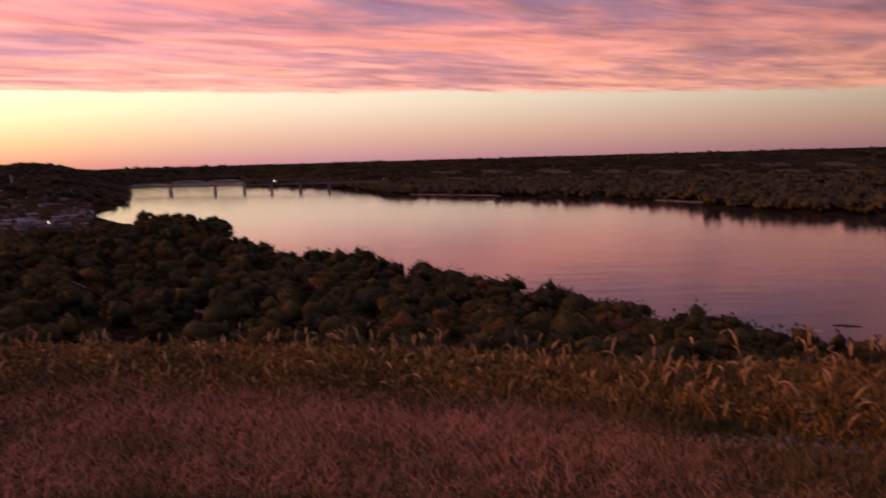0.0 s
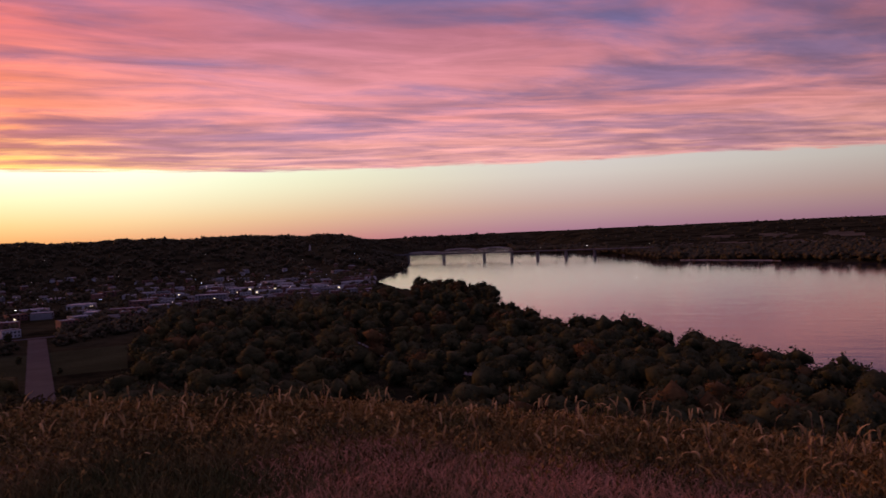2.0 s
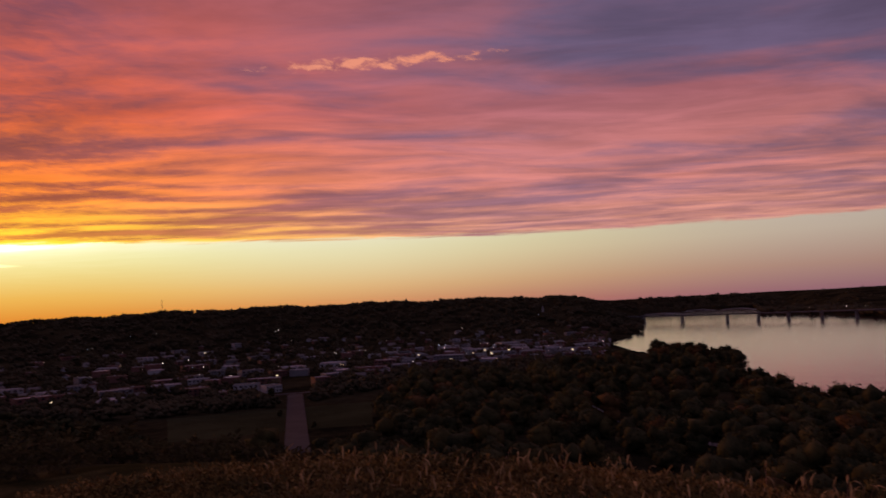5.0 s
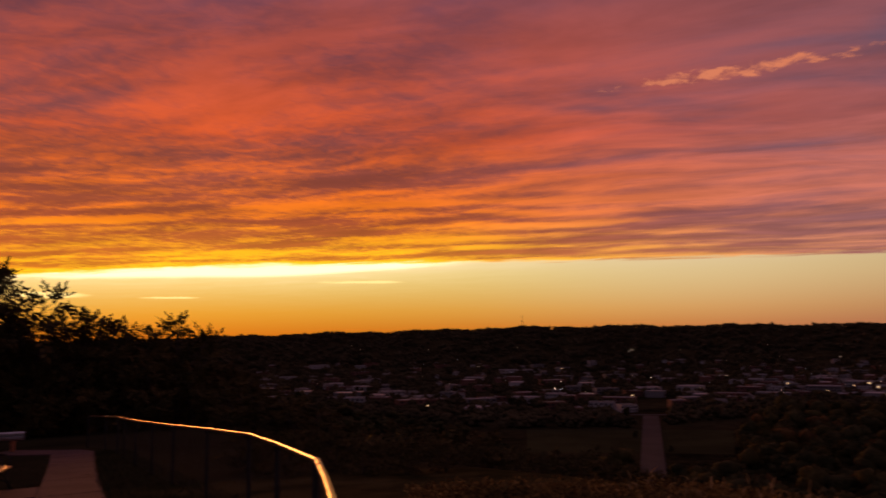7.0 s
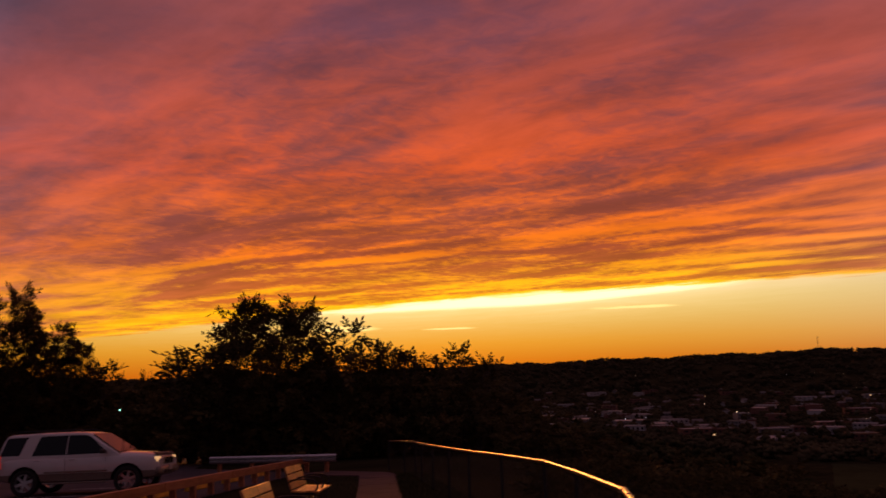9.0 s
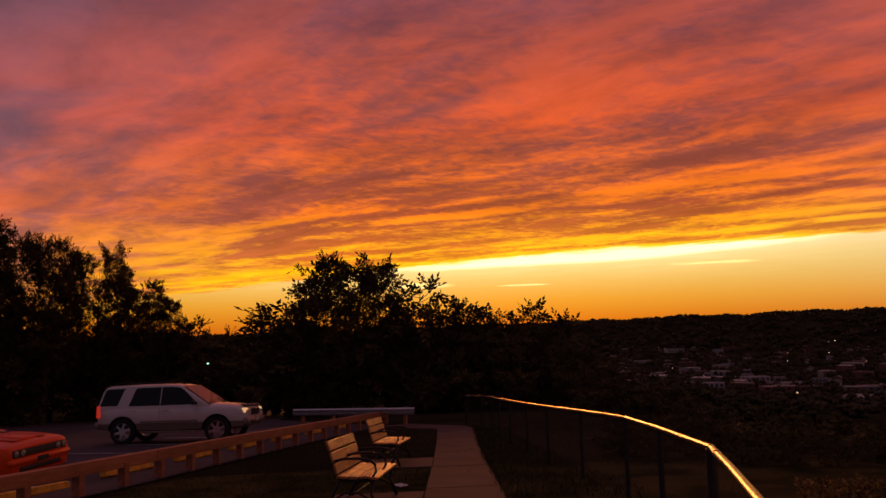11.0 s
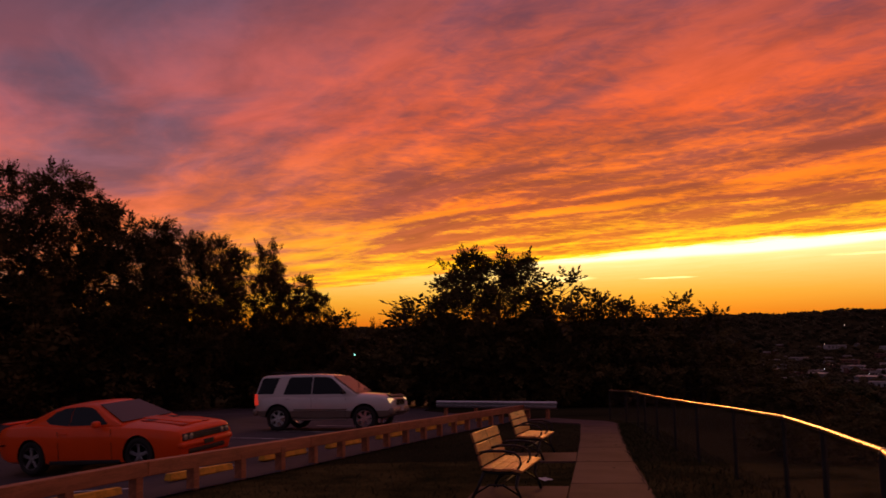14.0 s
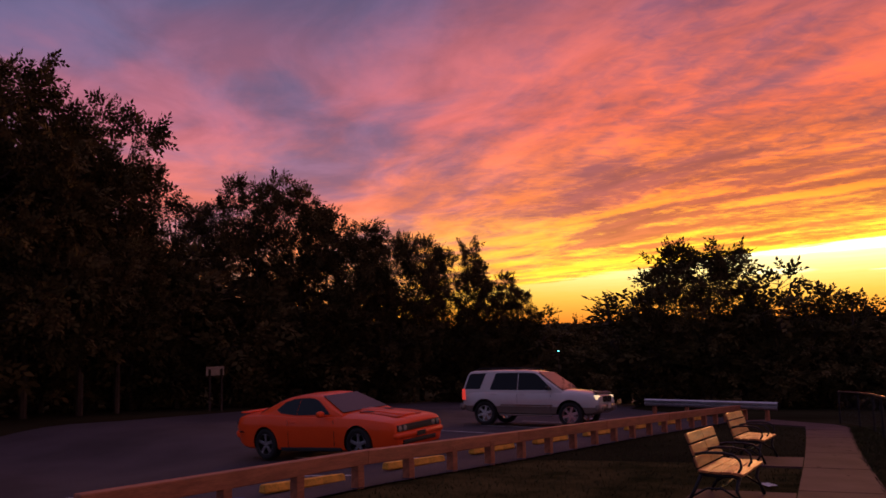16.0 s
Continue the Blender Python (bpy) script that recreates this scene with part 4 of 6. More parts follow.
def suv():
    th = car("white_suv", "white sport utility vehicle with tan lower trim, headlamps on", suv_spec, WHITE, (0, 0, 0), 0, TAN)
    part("front_bumper", box(0.20, 1.68, 0.24, (2.31, 0, 0.60), 0.08), TAN, th, smooth=True)
    part("rear_bumper", box(0.20, 1.74, 0.20, (-2.29, 0, 0.58), 0.06), TAN, th, smooth=True)
    part("grille", box(0.06, 0.86, 0.22, (2.325, 0, 0.865), 0.03), ALLOY, th)
    for k in range(9):
        part("grille_slat", box(0.02, 0.02, 0.17, (2.36, -0.36 + 0.09 * k, 0.865), 0), PLASTIC, th)
    part("lower_intake", box(0.05, 0.9, 0.10, (2.40, 0, 0.56), 0.02), PLASTIC, th)
    part("blank_plate", box(0.012, 0.30, 0.15, (2.425, 0, 0.66), 0.004), WHITE, th)
    part("hood_deflector", box(0.16, 1.42, 0.03, (2.22, 0, 1.065), 0.012, rot=pose(0, 0, 0, 0, 24, 0)), PLASTIC, th)
    for s in (1, -1):
        part("headlamp", box(0.20, 0.30, 0.19, (2.22, s * 0.66, 0.895), 0.05), LAMP_ON, th, "lit headlamp")
        part("tail_lamp", box(0.12, 0.12, 0.36, (-2.245, s * 0.83, 0.98), 0.03), TAIL_ON, th)
        part("fog_lamp", tube([(2.40, s * 0.60, 0.60), (2.425, s * 0.60, 0.60)], 0.055, 12), CLEAR, th)
        part("roof_bar", tube([(-1.9, s * 0.60, 1.775), (-1.8, s * 0.60, 1.83), (-0.1, s * 0.60, 1.83), (0.05, s * 0.60, 1.77)], 0.02, 6), PLASTIC, th)
        part("running_board", box(1.80, 0.14, 0.05, (0, s * 0.93, 0.355), 0.015), TAN, th)
        part("side_strip", box(1.80, 0.012, 0.05, (0, s * 0.918, 0.66), 0.004), TAN, th)
    for x in (-1.4, -0.5):
        part("crossbar", tube([(x, -0.6, 1.83), (x, 0.6, 1.83)], 0.016, 6), PLASTIC, th)
    return th


seat_car(suv(), -26.1, -5.93, 10)


def sign():
    d = 40.0
    x, y = d * math.sin(radians(-125)), d * math.cos(radians(-125))
    th = group_thing("park_sign", (x, y, gz(x, y)), -30, "small pale wooden notice board on two posts", "sign")
    z = 1.6 - d * math.tan(radians(2.65)) - gz(x, y)
    part("board", box(0.9, 0.05, 0.42, (0, 0, z), 0.01), surface("faded_board", (0.42, 0.33, 0.24), 0.8, vary=0.2), th)
    for s in (-0.3, 0.3):
        part("post", box(0.09, 0.09, z + 0.15, (s, 0.075, (z + 0.15) / 2 - 0.05), 0.008), BARK, th)
    for k, w in enumerate((0.6, 0.5, 0.36)):
        part("text_bar", box(w, 0.008, 0.035, (0, -0.03, z + 0.1 - 0.09 * k), 0), PLASTIC, th)


sign()

# ---- trees near the lot ----
def leaf_cloud(centres, spread, per, size, rng, droop=0.25, shell=0.0):
    """Pointed leaves round the centres: four corners each."""
    n = len(centres) * per
    c = np.repeat(np.asarray(centres), per, axis=0)
    d = rng.normal(size=(n, 3))
    d /= np.linalg.norm(d, axis=1)[:, None]
    reach = np.repeat(spread, per)[:, None] if isinstance(spread, np.ndarray) else spread
    p = c + d * (reach * (shell + (1 - shell) * rng.random((n, 1)) ** 0.6))
    t = d + rng.normal(size=(n, 3)) * 0.5
    t[:, 2] -= droop
    t /= np.linalg.norm(t, axis=1)[:, None]
    s = np.cross(t, rng.normal(size=(n, 3)))
    s /= np.linalg.norm(s, axis=1)[:, None]
    L = size * (0.6 + 0.8 * rng.random((n, 1)))
    W = L * 0.29
    v = np.stack([p, p + t * L * 0.5 + s * W, p + t * L, p + t * L * 0.5 - s * W], 1).reshape(-1, 3)
    f = np.arange(4 * n).reshape(-1, 4)
    return v, f


def sprays(points, dirs, leaflets, size, rng):
    """Compound leaves: leaflets in pairs along a drooping stalk, one at its end."""
    n = len(points)
    d = dirs + rng.normal(size=(n, 3)) * 0.45
    d[:, 2] -= 0.12
    d /= np.linalg.norm(d, axis=1)[:, None]
    s = np.cross(d, rng.normal(size=(n, 3)))
    s /= np.linalg.norm(s, axis=1)[:, None]
    scale = size * (0.65 + 0.7 * rng.random((n, 1)))
    out = []
    for k in range(leaflets):
        last = k == leaflets - 1
        o = points + d * scale * (0.35 + 2.3 * k / leaflets)
        o[:, 2] -= (0.25 * (k / leaflets) ** 2 * scale)[:, 0]
        sgn = 0.0 if last else (1.0 if k % 2 else -1.0)
        t = d * (1.0 if last else 0.55) + s * sgn * 0.85 + rng.normal(size=(n, 3)) * 0.16
        t /= np.linalg.norm(t, axis=1)[:, None]
        w = np.cross(t, np.cross(d, s) + rng.normal(size=(n, 3)) * 0.3)
        w /= np.linalg.norm(w, axis=1)[:, None]
        L = scale * (1.15 if last else 1.0)
        out.append(np.stack([o, o + t * L * 0.45 + w * L * 0.25, o + t * L, o + t * L * 0.45 - w * L * 0.25], 1))
    v = np.stack(out, 1).reshape(-1, 3)
    return v, np.arange(len(v)).reshape(-1, 4)


def near_tree(name, H, W, seed, label, lobes=18, tips=14, fronds=8, size=0.2, base=0.3, bare=False, category="tree", stems=1):
    """A broad-leaved tree: tapered trunk, limbs and twigs, and a crown of separate boughs of compound leaves."""
    rng = np.random.default_rng(seed)
    th = group_thing(name, (0, 0, 0), 0, label, category)
    wood = bmesh.new()
    r0 = 0.012 * H + 0.03
    spines = []
    for k in range(stems):
        a = k * 2.4 + rng.random()
        lean = 0.0 if stems == 1 else 0.16 * W
        top = Vector((math.cos(a) * lean * 1.4 + rng.normal() * 0.02 * H, math.sin(a) * lean * 1.4, H * 0.88))
        sp = [Vector((math.cos(a) * lean * 0.1, math.sin(a) * lean * 0.1, -0.25)), Vector((math.cos(a) * lean * 0.3, math.sin(a) * lean * 0.3, H * 0.2)), Vector((math.cos(a) * lean * 0.8 + rng.normal() * 0.15, math.sin(a) * lean * 0.8 + rng.normal() * 0.15, H * 0.5)), top]
        tube(sp, [r0, r0 * 0.8, r0 * 0.5, 0.02], 7, wood)
        spines.append(sp)
    pts, outs = [], []
    for k in range(lobes):
        h = base + (0.93 - base) * ((k + 0.5) / lobes) ** 0.9
        a = k * 2.4 + rng.normal() * 0.35
        prof = math.sin(math.pi * min(1, (h - base * 0.6) / (1.08 - base * 0.6)) ** 0.85)
        rad = W / 2 * (0.18 + 0.72 * prof) * (0.55 + 0.55 * rng.random())
        c = Vector((math.cos(a) * rad, math.sin(a) * rad, H * h))
        rl = W * (0.105 + 0.06 * rng.random()) * (0.75 + 0.4 * prof)
        sp = spines[k % stems]
        s = max(0.12, h - 0.2)
        st = sp[1].lerp(sp[2], min(1, s / 0.5)) if s < 0.5 else sp[2].lerp(sp[3], min(1, (s - 0.5) / 0.4))
        midp = st.lerp(c, 0.5) + Vector((0, 0, -0.02 * H))
        tube([st, midp, c], [r0 * 0.34, r0 * 0.22, 0.018], 5, wood)
        for j in range(tips):
            d = Vector(rng.normal(size=3)).normalized()
            d.z = d.z * 0.8 + 0.15
            q = c + Vector((d.x, d.y, d.z * 0.72)) * rl * (0.35 + 0.75 * rng.random() ** 0.6)
            if bare or j % 2 == 0:
                tube([midp.lerp(c, 0.4 + 0.6 * rng.random()), q + d * rl * (0.45 if bare else 0.1)], [0.014, 0.005], 3, wood)
            for _ in range(fronds):
                pts.append(tuple(c.lerp(q, 0.35 + 0.65 * rng.random() ** 0.5) + Vector(rng.normal(size=3)) * rl * 0.13))
                outs.append(tuple(d + Vector((0, 0, 0.15))))
    part("trunk", wood, BARK, th)
    v, f = sprays(np.array(pts), np.array(outs), 7 if not bare else 3, size, rng)
    raw("crown", v.tolist(), f.tolist(), LEAF, th)
    return th


def copy_scaled(th, m):
    """A copy at the pose m, whose scale replaces that of the first."""
    return copy_thing(th, m @ Matrix.Diagonal((1 / th.scale.x, 1 / th.scale.y, 1 / th.scale.z, 1)))


def place_tree(th, az, dist, height, native, widen=1.0, turn=0, sink=0.0, first=False):
    x, y = dist * math.sin(radians(az)), dist * math.cos(radians(az))
    s = height / native
    m = pose(x, y, gz(x, y) - sink, 0, 0, turn) @ Matrix.Diagonal((s * widen, s * widen, s, 1))
    if first:
        th.matrix_basis = m
        return th
    return copy_scaled(th, m)


def rise(az, dist, el):
    """The height of a thing at that place whose top is seen at that elevation."""
    x, y = dist * math.sin(radians(az)), dist * math.cos(radians(az))
    return EYE + dist * math.tan(radians(el)) - gz(x, y)


kinds = {
    "a": near_tree("walnut_tree", 12, 9.5, 11, "tall leafy walnut tree dark against the sunset", lobes=27, tips=14, fronds=9, size=0.20, base=0.2),
    "b": near_tree("locust_tree", 12, 7.5, 23, "slim leafy locust tree with gaps in its crown", lobes=22, tips=13, fronds=11, size=0.19, base=0.24),
    "c": near_tree("ash_tree", 9, 8.0, 37, "round-headed ash tree in dark leaf", lobes=26, tips=13, fronds=9, size=0.22, base=0.15, stems=3),
    "d": near_tree("bare_tree", 11, 5.0, 41, "thin half-bare tree with fine twigs", lobes=22, tips=12, fronds=1, size=0.12, base=0.35, bare=True),
    "e": near_tree("shrub", 4, 4.4, 59, "dense dark shrub at the edge of the bluff", lobes=13, tips=10, fronds=4, size=0.17, base=0.06, category="shrub", stems=2),
    "f": near_tree("sumac_bush", 4, 3.2, 61, "open bush with pointed sprays of leaves", lobes=9, tips=7, fronds=4, size=0.16, base=0.2, category="shrub", stems=3),
}
native = {"a": 12, "b": 12, "c": 9, "d": 11, "e": 4, "f": 4}
used = set()


def plant(kind, az, dist, el, widen=1.0, turn=0, sink=0.0):
    h = rise(az, dist, el) * 0.96
    place_tree(kinds[kind], az, dist, h, native[kind], widen, turn, sink, first=kind not in used)
    used.add(kind)


for row in (("a", -139.5, 33, 17.6, 0.95, 0), ("a", -136.6, 36, 17.5, 0.8, 80), ("a", -133.4, 37, 15.8, 0.8, 40), ("b", -131.2, 39, 12.0, 0.9, 140), ("a", -145, 36, 17, 1.0, 200),
            ("b", -130.4, 42, 6.5, 1.2, 250), ("d", -127.6, 46, 10.3, 1.2, 0), ("d", -126.4, 46, 10.2, 1.1, 120), ("a", -122.4, 47, 11.7, 0.62, 150), ("b", -124.9, 48, 9.3, 0.9, 30),
            ("b", -119.0, 48, 10.6, 0.95, 70), ("b", -116.5, 49, 9.1, 0.9, 10), ("b", -113.6, 51, 7.5, 0.9, 260), ("a", -111.4, 50, 7.5, 0.62, 310),
            ("a", -108.2, 52, 6.6, 0.62, 95), ("b", -105.9, 51, 4.9, 0.85, 30), ("b", -104.3, 52, 3.2, 0.8, 220), ("f", -103.0, 52, 1.3, 1.2, 60),
            ("a", -134.8, 45, 12.0, 1.0, 20), ("a", -139, 42, 14, 1.0, 310), ("e", -99.8, 66, 0.3, 0.5, 15),
            ("c", -91.9, 46, 5.75, 0.95, 0), ("f", -95.2, 47, 3.0, 1.5, 120), ("f", -96.6, 48, 1.4, 1.4, 250), ("f", -87.1, 45, 3.75, 1.2, 20), ("f", -88.6, 46, 1.9, 1.2, 140),
            ("f", -85.2, 46, 2.0, 1.2, 80), ("f", -82.6, 46, 2.2, 1.2, 200), ("f", -81.0, 47, 1.6, 1.1, 290), ("f", -83.9, 46, 1.3, 1.2, 10), ("f", -78.2, 46, 1.9, 1.0, 330), ("f", -77.2, 46, 0.9, 0.9, 45)):
    plant(*row)
# undergrowth below the trees and along the edge of the bluff
rng = np.random.default_rng(5)
for k in range(34):
    az = -148 + 47 * (k / 33) + rng.normal() * 0.4
    plant("e", az, float(np.interp(az, [-148, -128, -101], [34, 43, 55])) + rng.random() * 4, float(np.interp(az, [-148, -131, -125, -112, -101], [8, 5.0, 3.0, 1.6, -0.6])) + rng.normal() * 0.8, 1.2, rng.random() * 360)
for k in range(22):
    az = -101 + 27 * (k / 21) + rng.normal() * 0.3
    plant("e", az, 43 + rng.random() * 7, -0.3 - 1.2 * rng.random() - (1.1 if az > -78 or az < -97.5 else 0), 1.3, rng.random() * 360)
for k in range(15):
    az = -74.5 + 17 * (k / 14) + rng.normal() * 0.4
    d = 34 + rng.random() * 10
    plant("e", az, d, float(np.interp(az, [-76, -66, -57], [-2.4, -6.2, -8.2])) + rng.normal() * 0.5, 1.6, rng.random() * 360)
for k in range(11):
    az = -58 + 12 * (k / 10) + rng.normal() * 0.3
    plant("e", az, 17 + rng.random() * 5, float(np.interp(az, [-58, -52, -46], [-7.0, -8.0, -9.8])) + rng.normal() * 0.3, 1.3, rng.random() * 360)
for k in range(12):
    az = -73 + 15 * (k / 11) + rng.normal() * 0.3
    plant("e", az, 15 + rng.random() * 5, float(np.interp(az, [-73, -66, -58], [-6.0, -6.8, -7.4])) + rng.normal() * 0.3, 1.3, rng.random() * 360)

for az, d, el, w in ((-48.0, 18, -8.2, 1.2), (-45.0, 19, -9.0, 1.3), (-49.4, 17, -9.2, 1.2), (-46.0, 20, -8.9, 1.0), (-43.6, 19, -9.9, 1.2)):
    plant("f", az, d, el, w, az * 40)


# ---- grass and foxtails beyond the fence ----
def rim(a):
    """Where the mown slope ends and the tall weeds of the crest begin."""
    return np.interp(np.degrees(a), [-60, -45, -16, 0, 15, 30, 50], [9.6, 9.6, 9.4, 9, 7.8, 7, 7])


def scatter(n, rng, az0, az1, d0, d1, weeds=False):
    az = np.radians(rng.uniform(az0, az1, n))
    d = np.sqrt(rng.uniform(d0 ** 2, d1 ** 2, n))
    x, y = d * np.sin(az), d * np.cos(az)
    ok = (y > fence_y(x) + 0.12) & np.where(weeds, (d > rim(az) - np.interp(np.degrees(az), [-10, 12], [2.0, 0.3]) * rng.random(n) ** 2) & (d < rim(az) + 3.2), d < rim(az) + 0.5)
    return x[ok], y[ok], ground_z(x[ok], y[ok])


def blades(name, label, mat, x, y, z, height, width, lean, rng):
    n = len(x)
    a = rng.uniform(0, math.tau, n)
    h = np.asarray(height) * (0.5 + rng.random(n))
    l = lean * h * (0.4 + rng.random(n))
    b = rng.uniform(0, math.tau, n)
    base = np.stack([x, y, z - 0.01], 1)
    side = np.stack([np.cos(a), np.sin(a), 0 * a], 1) * width * (0.6 + 0.8 * rng.random((n, 1)))
    off = np.stack([np.cos(b) * l, np.sin(b) * l, h], 1)
    mid = base + off * np.array([0.35, 0.35, 0.62])
    v = np.stack([base - side, base + side, mid + side * 0.7, mid - side * 0.7, base + off], 1).reshape(-1, 3)
    i = np.arange(n)[:, None] * 5
    f4 = (i + np.array([[0, 1, 2, 3]])).tolist()
    f3 = (i + np.array([[3, 2, 4]])).tolist()
    return tagged(raw(name, v.tolist(), f4 + f3, mat), label, "grass", kind="stuff")


def weed_height(x, y):
    """The weeds are low over the town and taller towards the river."""
    return np.interp(np.degrees(np.arctan2(x, y)), [-50, -30, -12, 10, 30], [0.36, 0.46, 0.66, 0.82, 0.85])


def patchy(x, y, s, lo):
    n = np.array([noise.noise((a * s, b * s, 0.3)) for a, b in zip(x, y)])
    return n > lo


rg = np.random.default_rng(9)
x, y, z = scatter(160000, rg, -72, 62, 0.6, 11)
bed = (np.abs(np.degrees(np.arctan2(x, y)) - 24) < 6) & (np.abs(np.hypot(x, y) - 7.0) < 0.3) & (rg.random(len(x)) < 0.5)
x, y, z = x[~bed], y[~bed], z[~bed]
def straw_edge(x, y):
    """Dry reddish grass fills one broad patch and is thinner round it."""
    q = ((x + 0.8) / 2.1) ** 2 + ((y - 7.0) / 1.8) ** 2
    return np.interp(q, [0.7, 1.6], [-0.6, 0.30])


keep = patchy(x, y, 0.55, straw_edge(x, y) + rg.normal(size=len(x)) * 0.16)
blades("dry_grass", "matted dry reddish grass on the slope", STRAW, x[keep], y[keep], z[keep], 0.085, 0.0045, 1.6, rg)
keep = ~keep
x2, y2, z2 = scatter(34000, rg, -72, 62, 0.6, 11)
bed = (np.abs(np.degrees(np.arctan2(x2, y2)) - 24) < 6) & (np.abs(np.hypot(x2, y2) - 7.0) < 0.3)
x2, y2, z2 = x2[~bed], y2[~bed], z2[~bed]
k2 = patchy(x2, y2, 0.45, -0.05 + rg.normal(size=len(x2)) * 0.2)
blades("green_grass", "short green grass between the dry patches", GREEN_BLADE, np.r_[x[keep], x2[k2]], np.r_[y[keep], y2[k2]], np.r_[z[keep], z2[k2]], 0.11, 0.005, 0.8, rg)
x, y, z = scatter(44000, rg, -62, 46, 5.0, 14.5, True)
blades("tall_grass", "tall leafy green weeds on the crest of the bluff", WEED, x, y, z, 0.26 * weed_height(x, y), 0.010, 0.95, rg)
x, y, z = scatter(9000, rg, -62, 46, 5.0, 13.5, True)
wh = weed_height(x, y)
v, f = leaf_cloud(np.stack([x, y, z + 0.06 + 0.20 * wh * rg.random(len(x))], 1), 0.05, 6, 0.055, rg, 0.0)
tagged(raw("weed_leaves", v.tolist(), f.tolist(), WEED), "small yellowing leaves of the weeds on the crest", "weeds", kind="stuff")
xs = rg.uniform(-34, -6, 26000)
ys = rg.uniform(-6, 2, 26000)
ok = (ys < np.interp(xs, [p[0] for p in PATH_L][::-1], [p[1] for p in PATH_L][::-1]) - 0.02) & (ys > np.interp(xs, [p[0] for p in RAIL][::-1], [p[1] for p in RAIL][::-1]) + 0.12)
ok &= ~((ys > -0.8) & (((xs < -10.3) & (xs > -12.3)) | ((xs < -15.65) & (xs > -17.55)))) & (xs > -29)
xs, ys = xs[ok], ys[ok]
blades("lawn_grass", "short dark green lawn between path and rail", LAWN_BLADE, xs, ys, ground_z(xs, ys), 0.05, 0.006, 0.7, rg)
xs, t = rg.uniform(-28, -5, 9000), rg.random(9000)
lo = np.interp(xs, [p[0] for p in PATH_R][::-1], [p[1] for p in PATH_R][::-1]) - 0.03
ys = lo + (fence_y(xs) + 0.5 - lo) * t ** 1.4
blades("path_edge_grass", "ragged dark grass between path and fence", LAWN_BLADE, xs, ys, ground_z(xs, ys), 0.085, 0.006, 0.8, rg)
x, y, z = scatter(2600, rg, -104, -60, 2.0, 11)
blades("verge_grass", "ragged grass along the foot of the fence", GREEN_BLADE, x, y, z, 0.18, 0.006, 0.6, rg)


def foxtails(n, rng):
    """Bristly nodding seed heads on thin stems."""
    x, y, z = scatter(n, rng, -47, 46, 5.5, 14.5, True)
    verts, faces, stems, sf = [], [], [], []
    for a, b, c in zip(x, y, z):
        h = 0.16 + 0.34 * rng.random() + (0.35 * rng.random() if rng.random() < 0.22 else 0)
        h *= float(weed_height(a, b))
        ang = rng.normal(0.3, 1.7)
        dx, dy = math.cos(ang), math.sin(ang)
        lean = 0.10 + 0.45 * rng.random()
        L = 0.10 + 0.07 * rng.random()
        p0, p1 = np.array((a, b, c)), np.array((a + dx * lean * h, b + dy * lean * h, c + h))
        k = len(stems)
        w = 0.0022
        stems += [p0 - (w, 0, 0), p0 + (w, 0, 0), p1 + (w, 0, 0), p1 - (w, 0, 0)]
        sf.append((k, k + 1, k + 2, k + 3))
        curl = 0.1 + 1.2 * rng.random() ** 1.4
        rings = []
        for j in range(6):
            s = j / 5
            th = 0.15 + curl * s
            c0 = p1 + np.array((dx * math.sin(th) * L * s, dy * math.sin(th) * L * s, math.cos(th) * L * s))
            r = 0.0135 * (math.sin(math.pi * (0.12 + 0.8 * s)) ** 0.7) + 0.001
            k = len(verts)
            for q in range(5):
                t = q * math.tau / 5
                verts.append((c0[0] + math.cos(t) * r, c0[1] + math.sin(t) * r, c0[2] + (math.cos(t) * 0.4 - 0.2) * r))
            rings.append(k)
        for r0, r1 in zip(rings, rings[1:]):
            for q in range(5):
                faces.append((r0 + q, r0 + (q + 1) % 5, r1 + (q + 1) % 5, r1 + q))
    heads = raw("foxtail_heads", verts, faces, HEAD)
    tagged(heads, "golden nodding foxtail seed heads on the bluff edge", "foxtail grass", kind="stuff")
    st = raw("foxtail_stems", [tuple(s) for s in stems], sf, STRAW)
    tagged(st, "thin dry foxtail stems on the bluff edge", "foxtail grass", kind="stuff")


foxtails(1350, rg)


def gravel():
    rng = np.random.default_rng(3)
    verts, faces = [], []
    tet = [(1, 0, -0.4), (-0.5, 0.87, -0.4), (-0.5, -0.87, -0.4), (0.1, 0, 0.6), (-0.6, 0.1, 0.35)]
    tf = [(0, 1, 3), (1, 4, 3), (4, 2, 3), (2, 0, 3), (1, 2, 4), (0, 2, 1)]
    for k in range(170):
        az, d = radians(rng.normal(24, 4)), rng.normal(7.0, 0.18)
        x, y = d * math.sin(az), d * math.cos(az)
        if y < fence_y(x) + 0.2:
            continue
        s, a = 0.012 + 0.03 * rng.random() ** 2, rng.random() * 6.28
        k0 = len(verts)
        z = gz(x, y)
        for px, py, pz in tet:
            verts.append((x + s * (px * math.cos(a) - py * math.sin(a)), y + s * (px * math.sin(a) + py * math.cos(a)), z + s * (pz + 0.35)))
        faces += [tuple(k0 + i for i in f) for f in tf]
    tagged(raw("gravel", verts, faces, STONE), "pale broken stones in the dry grass", "stones", kind="stuff")


gravel()


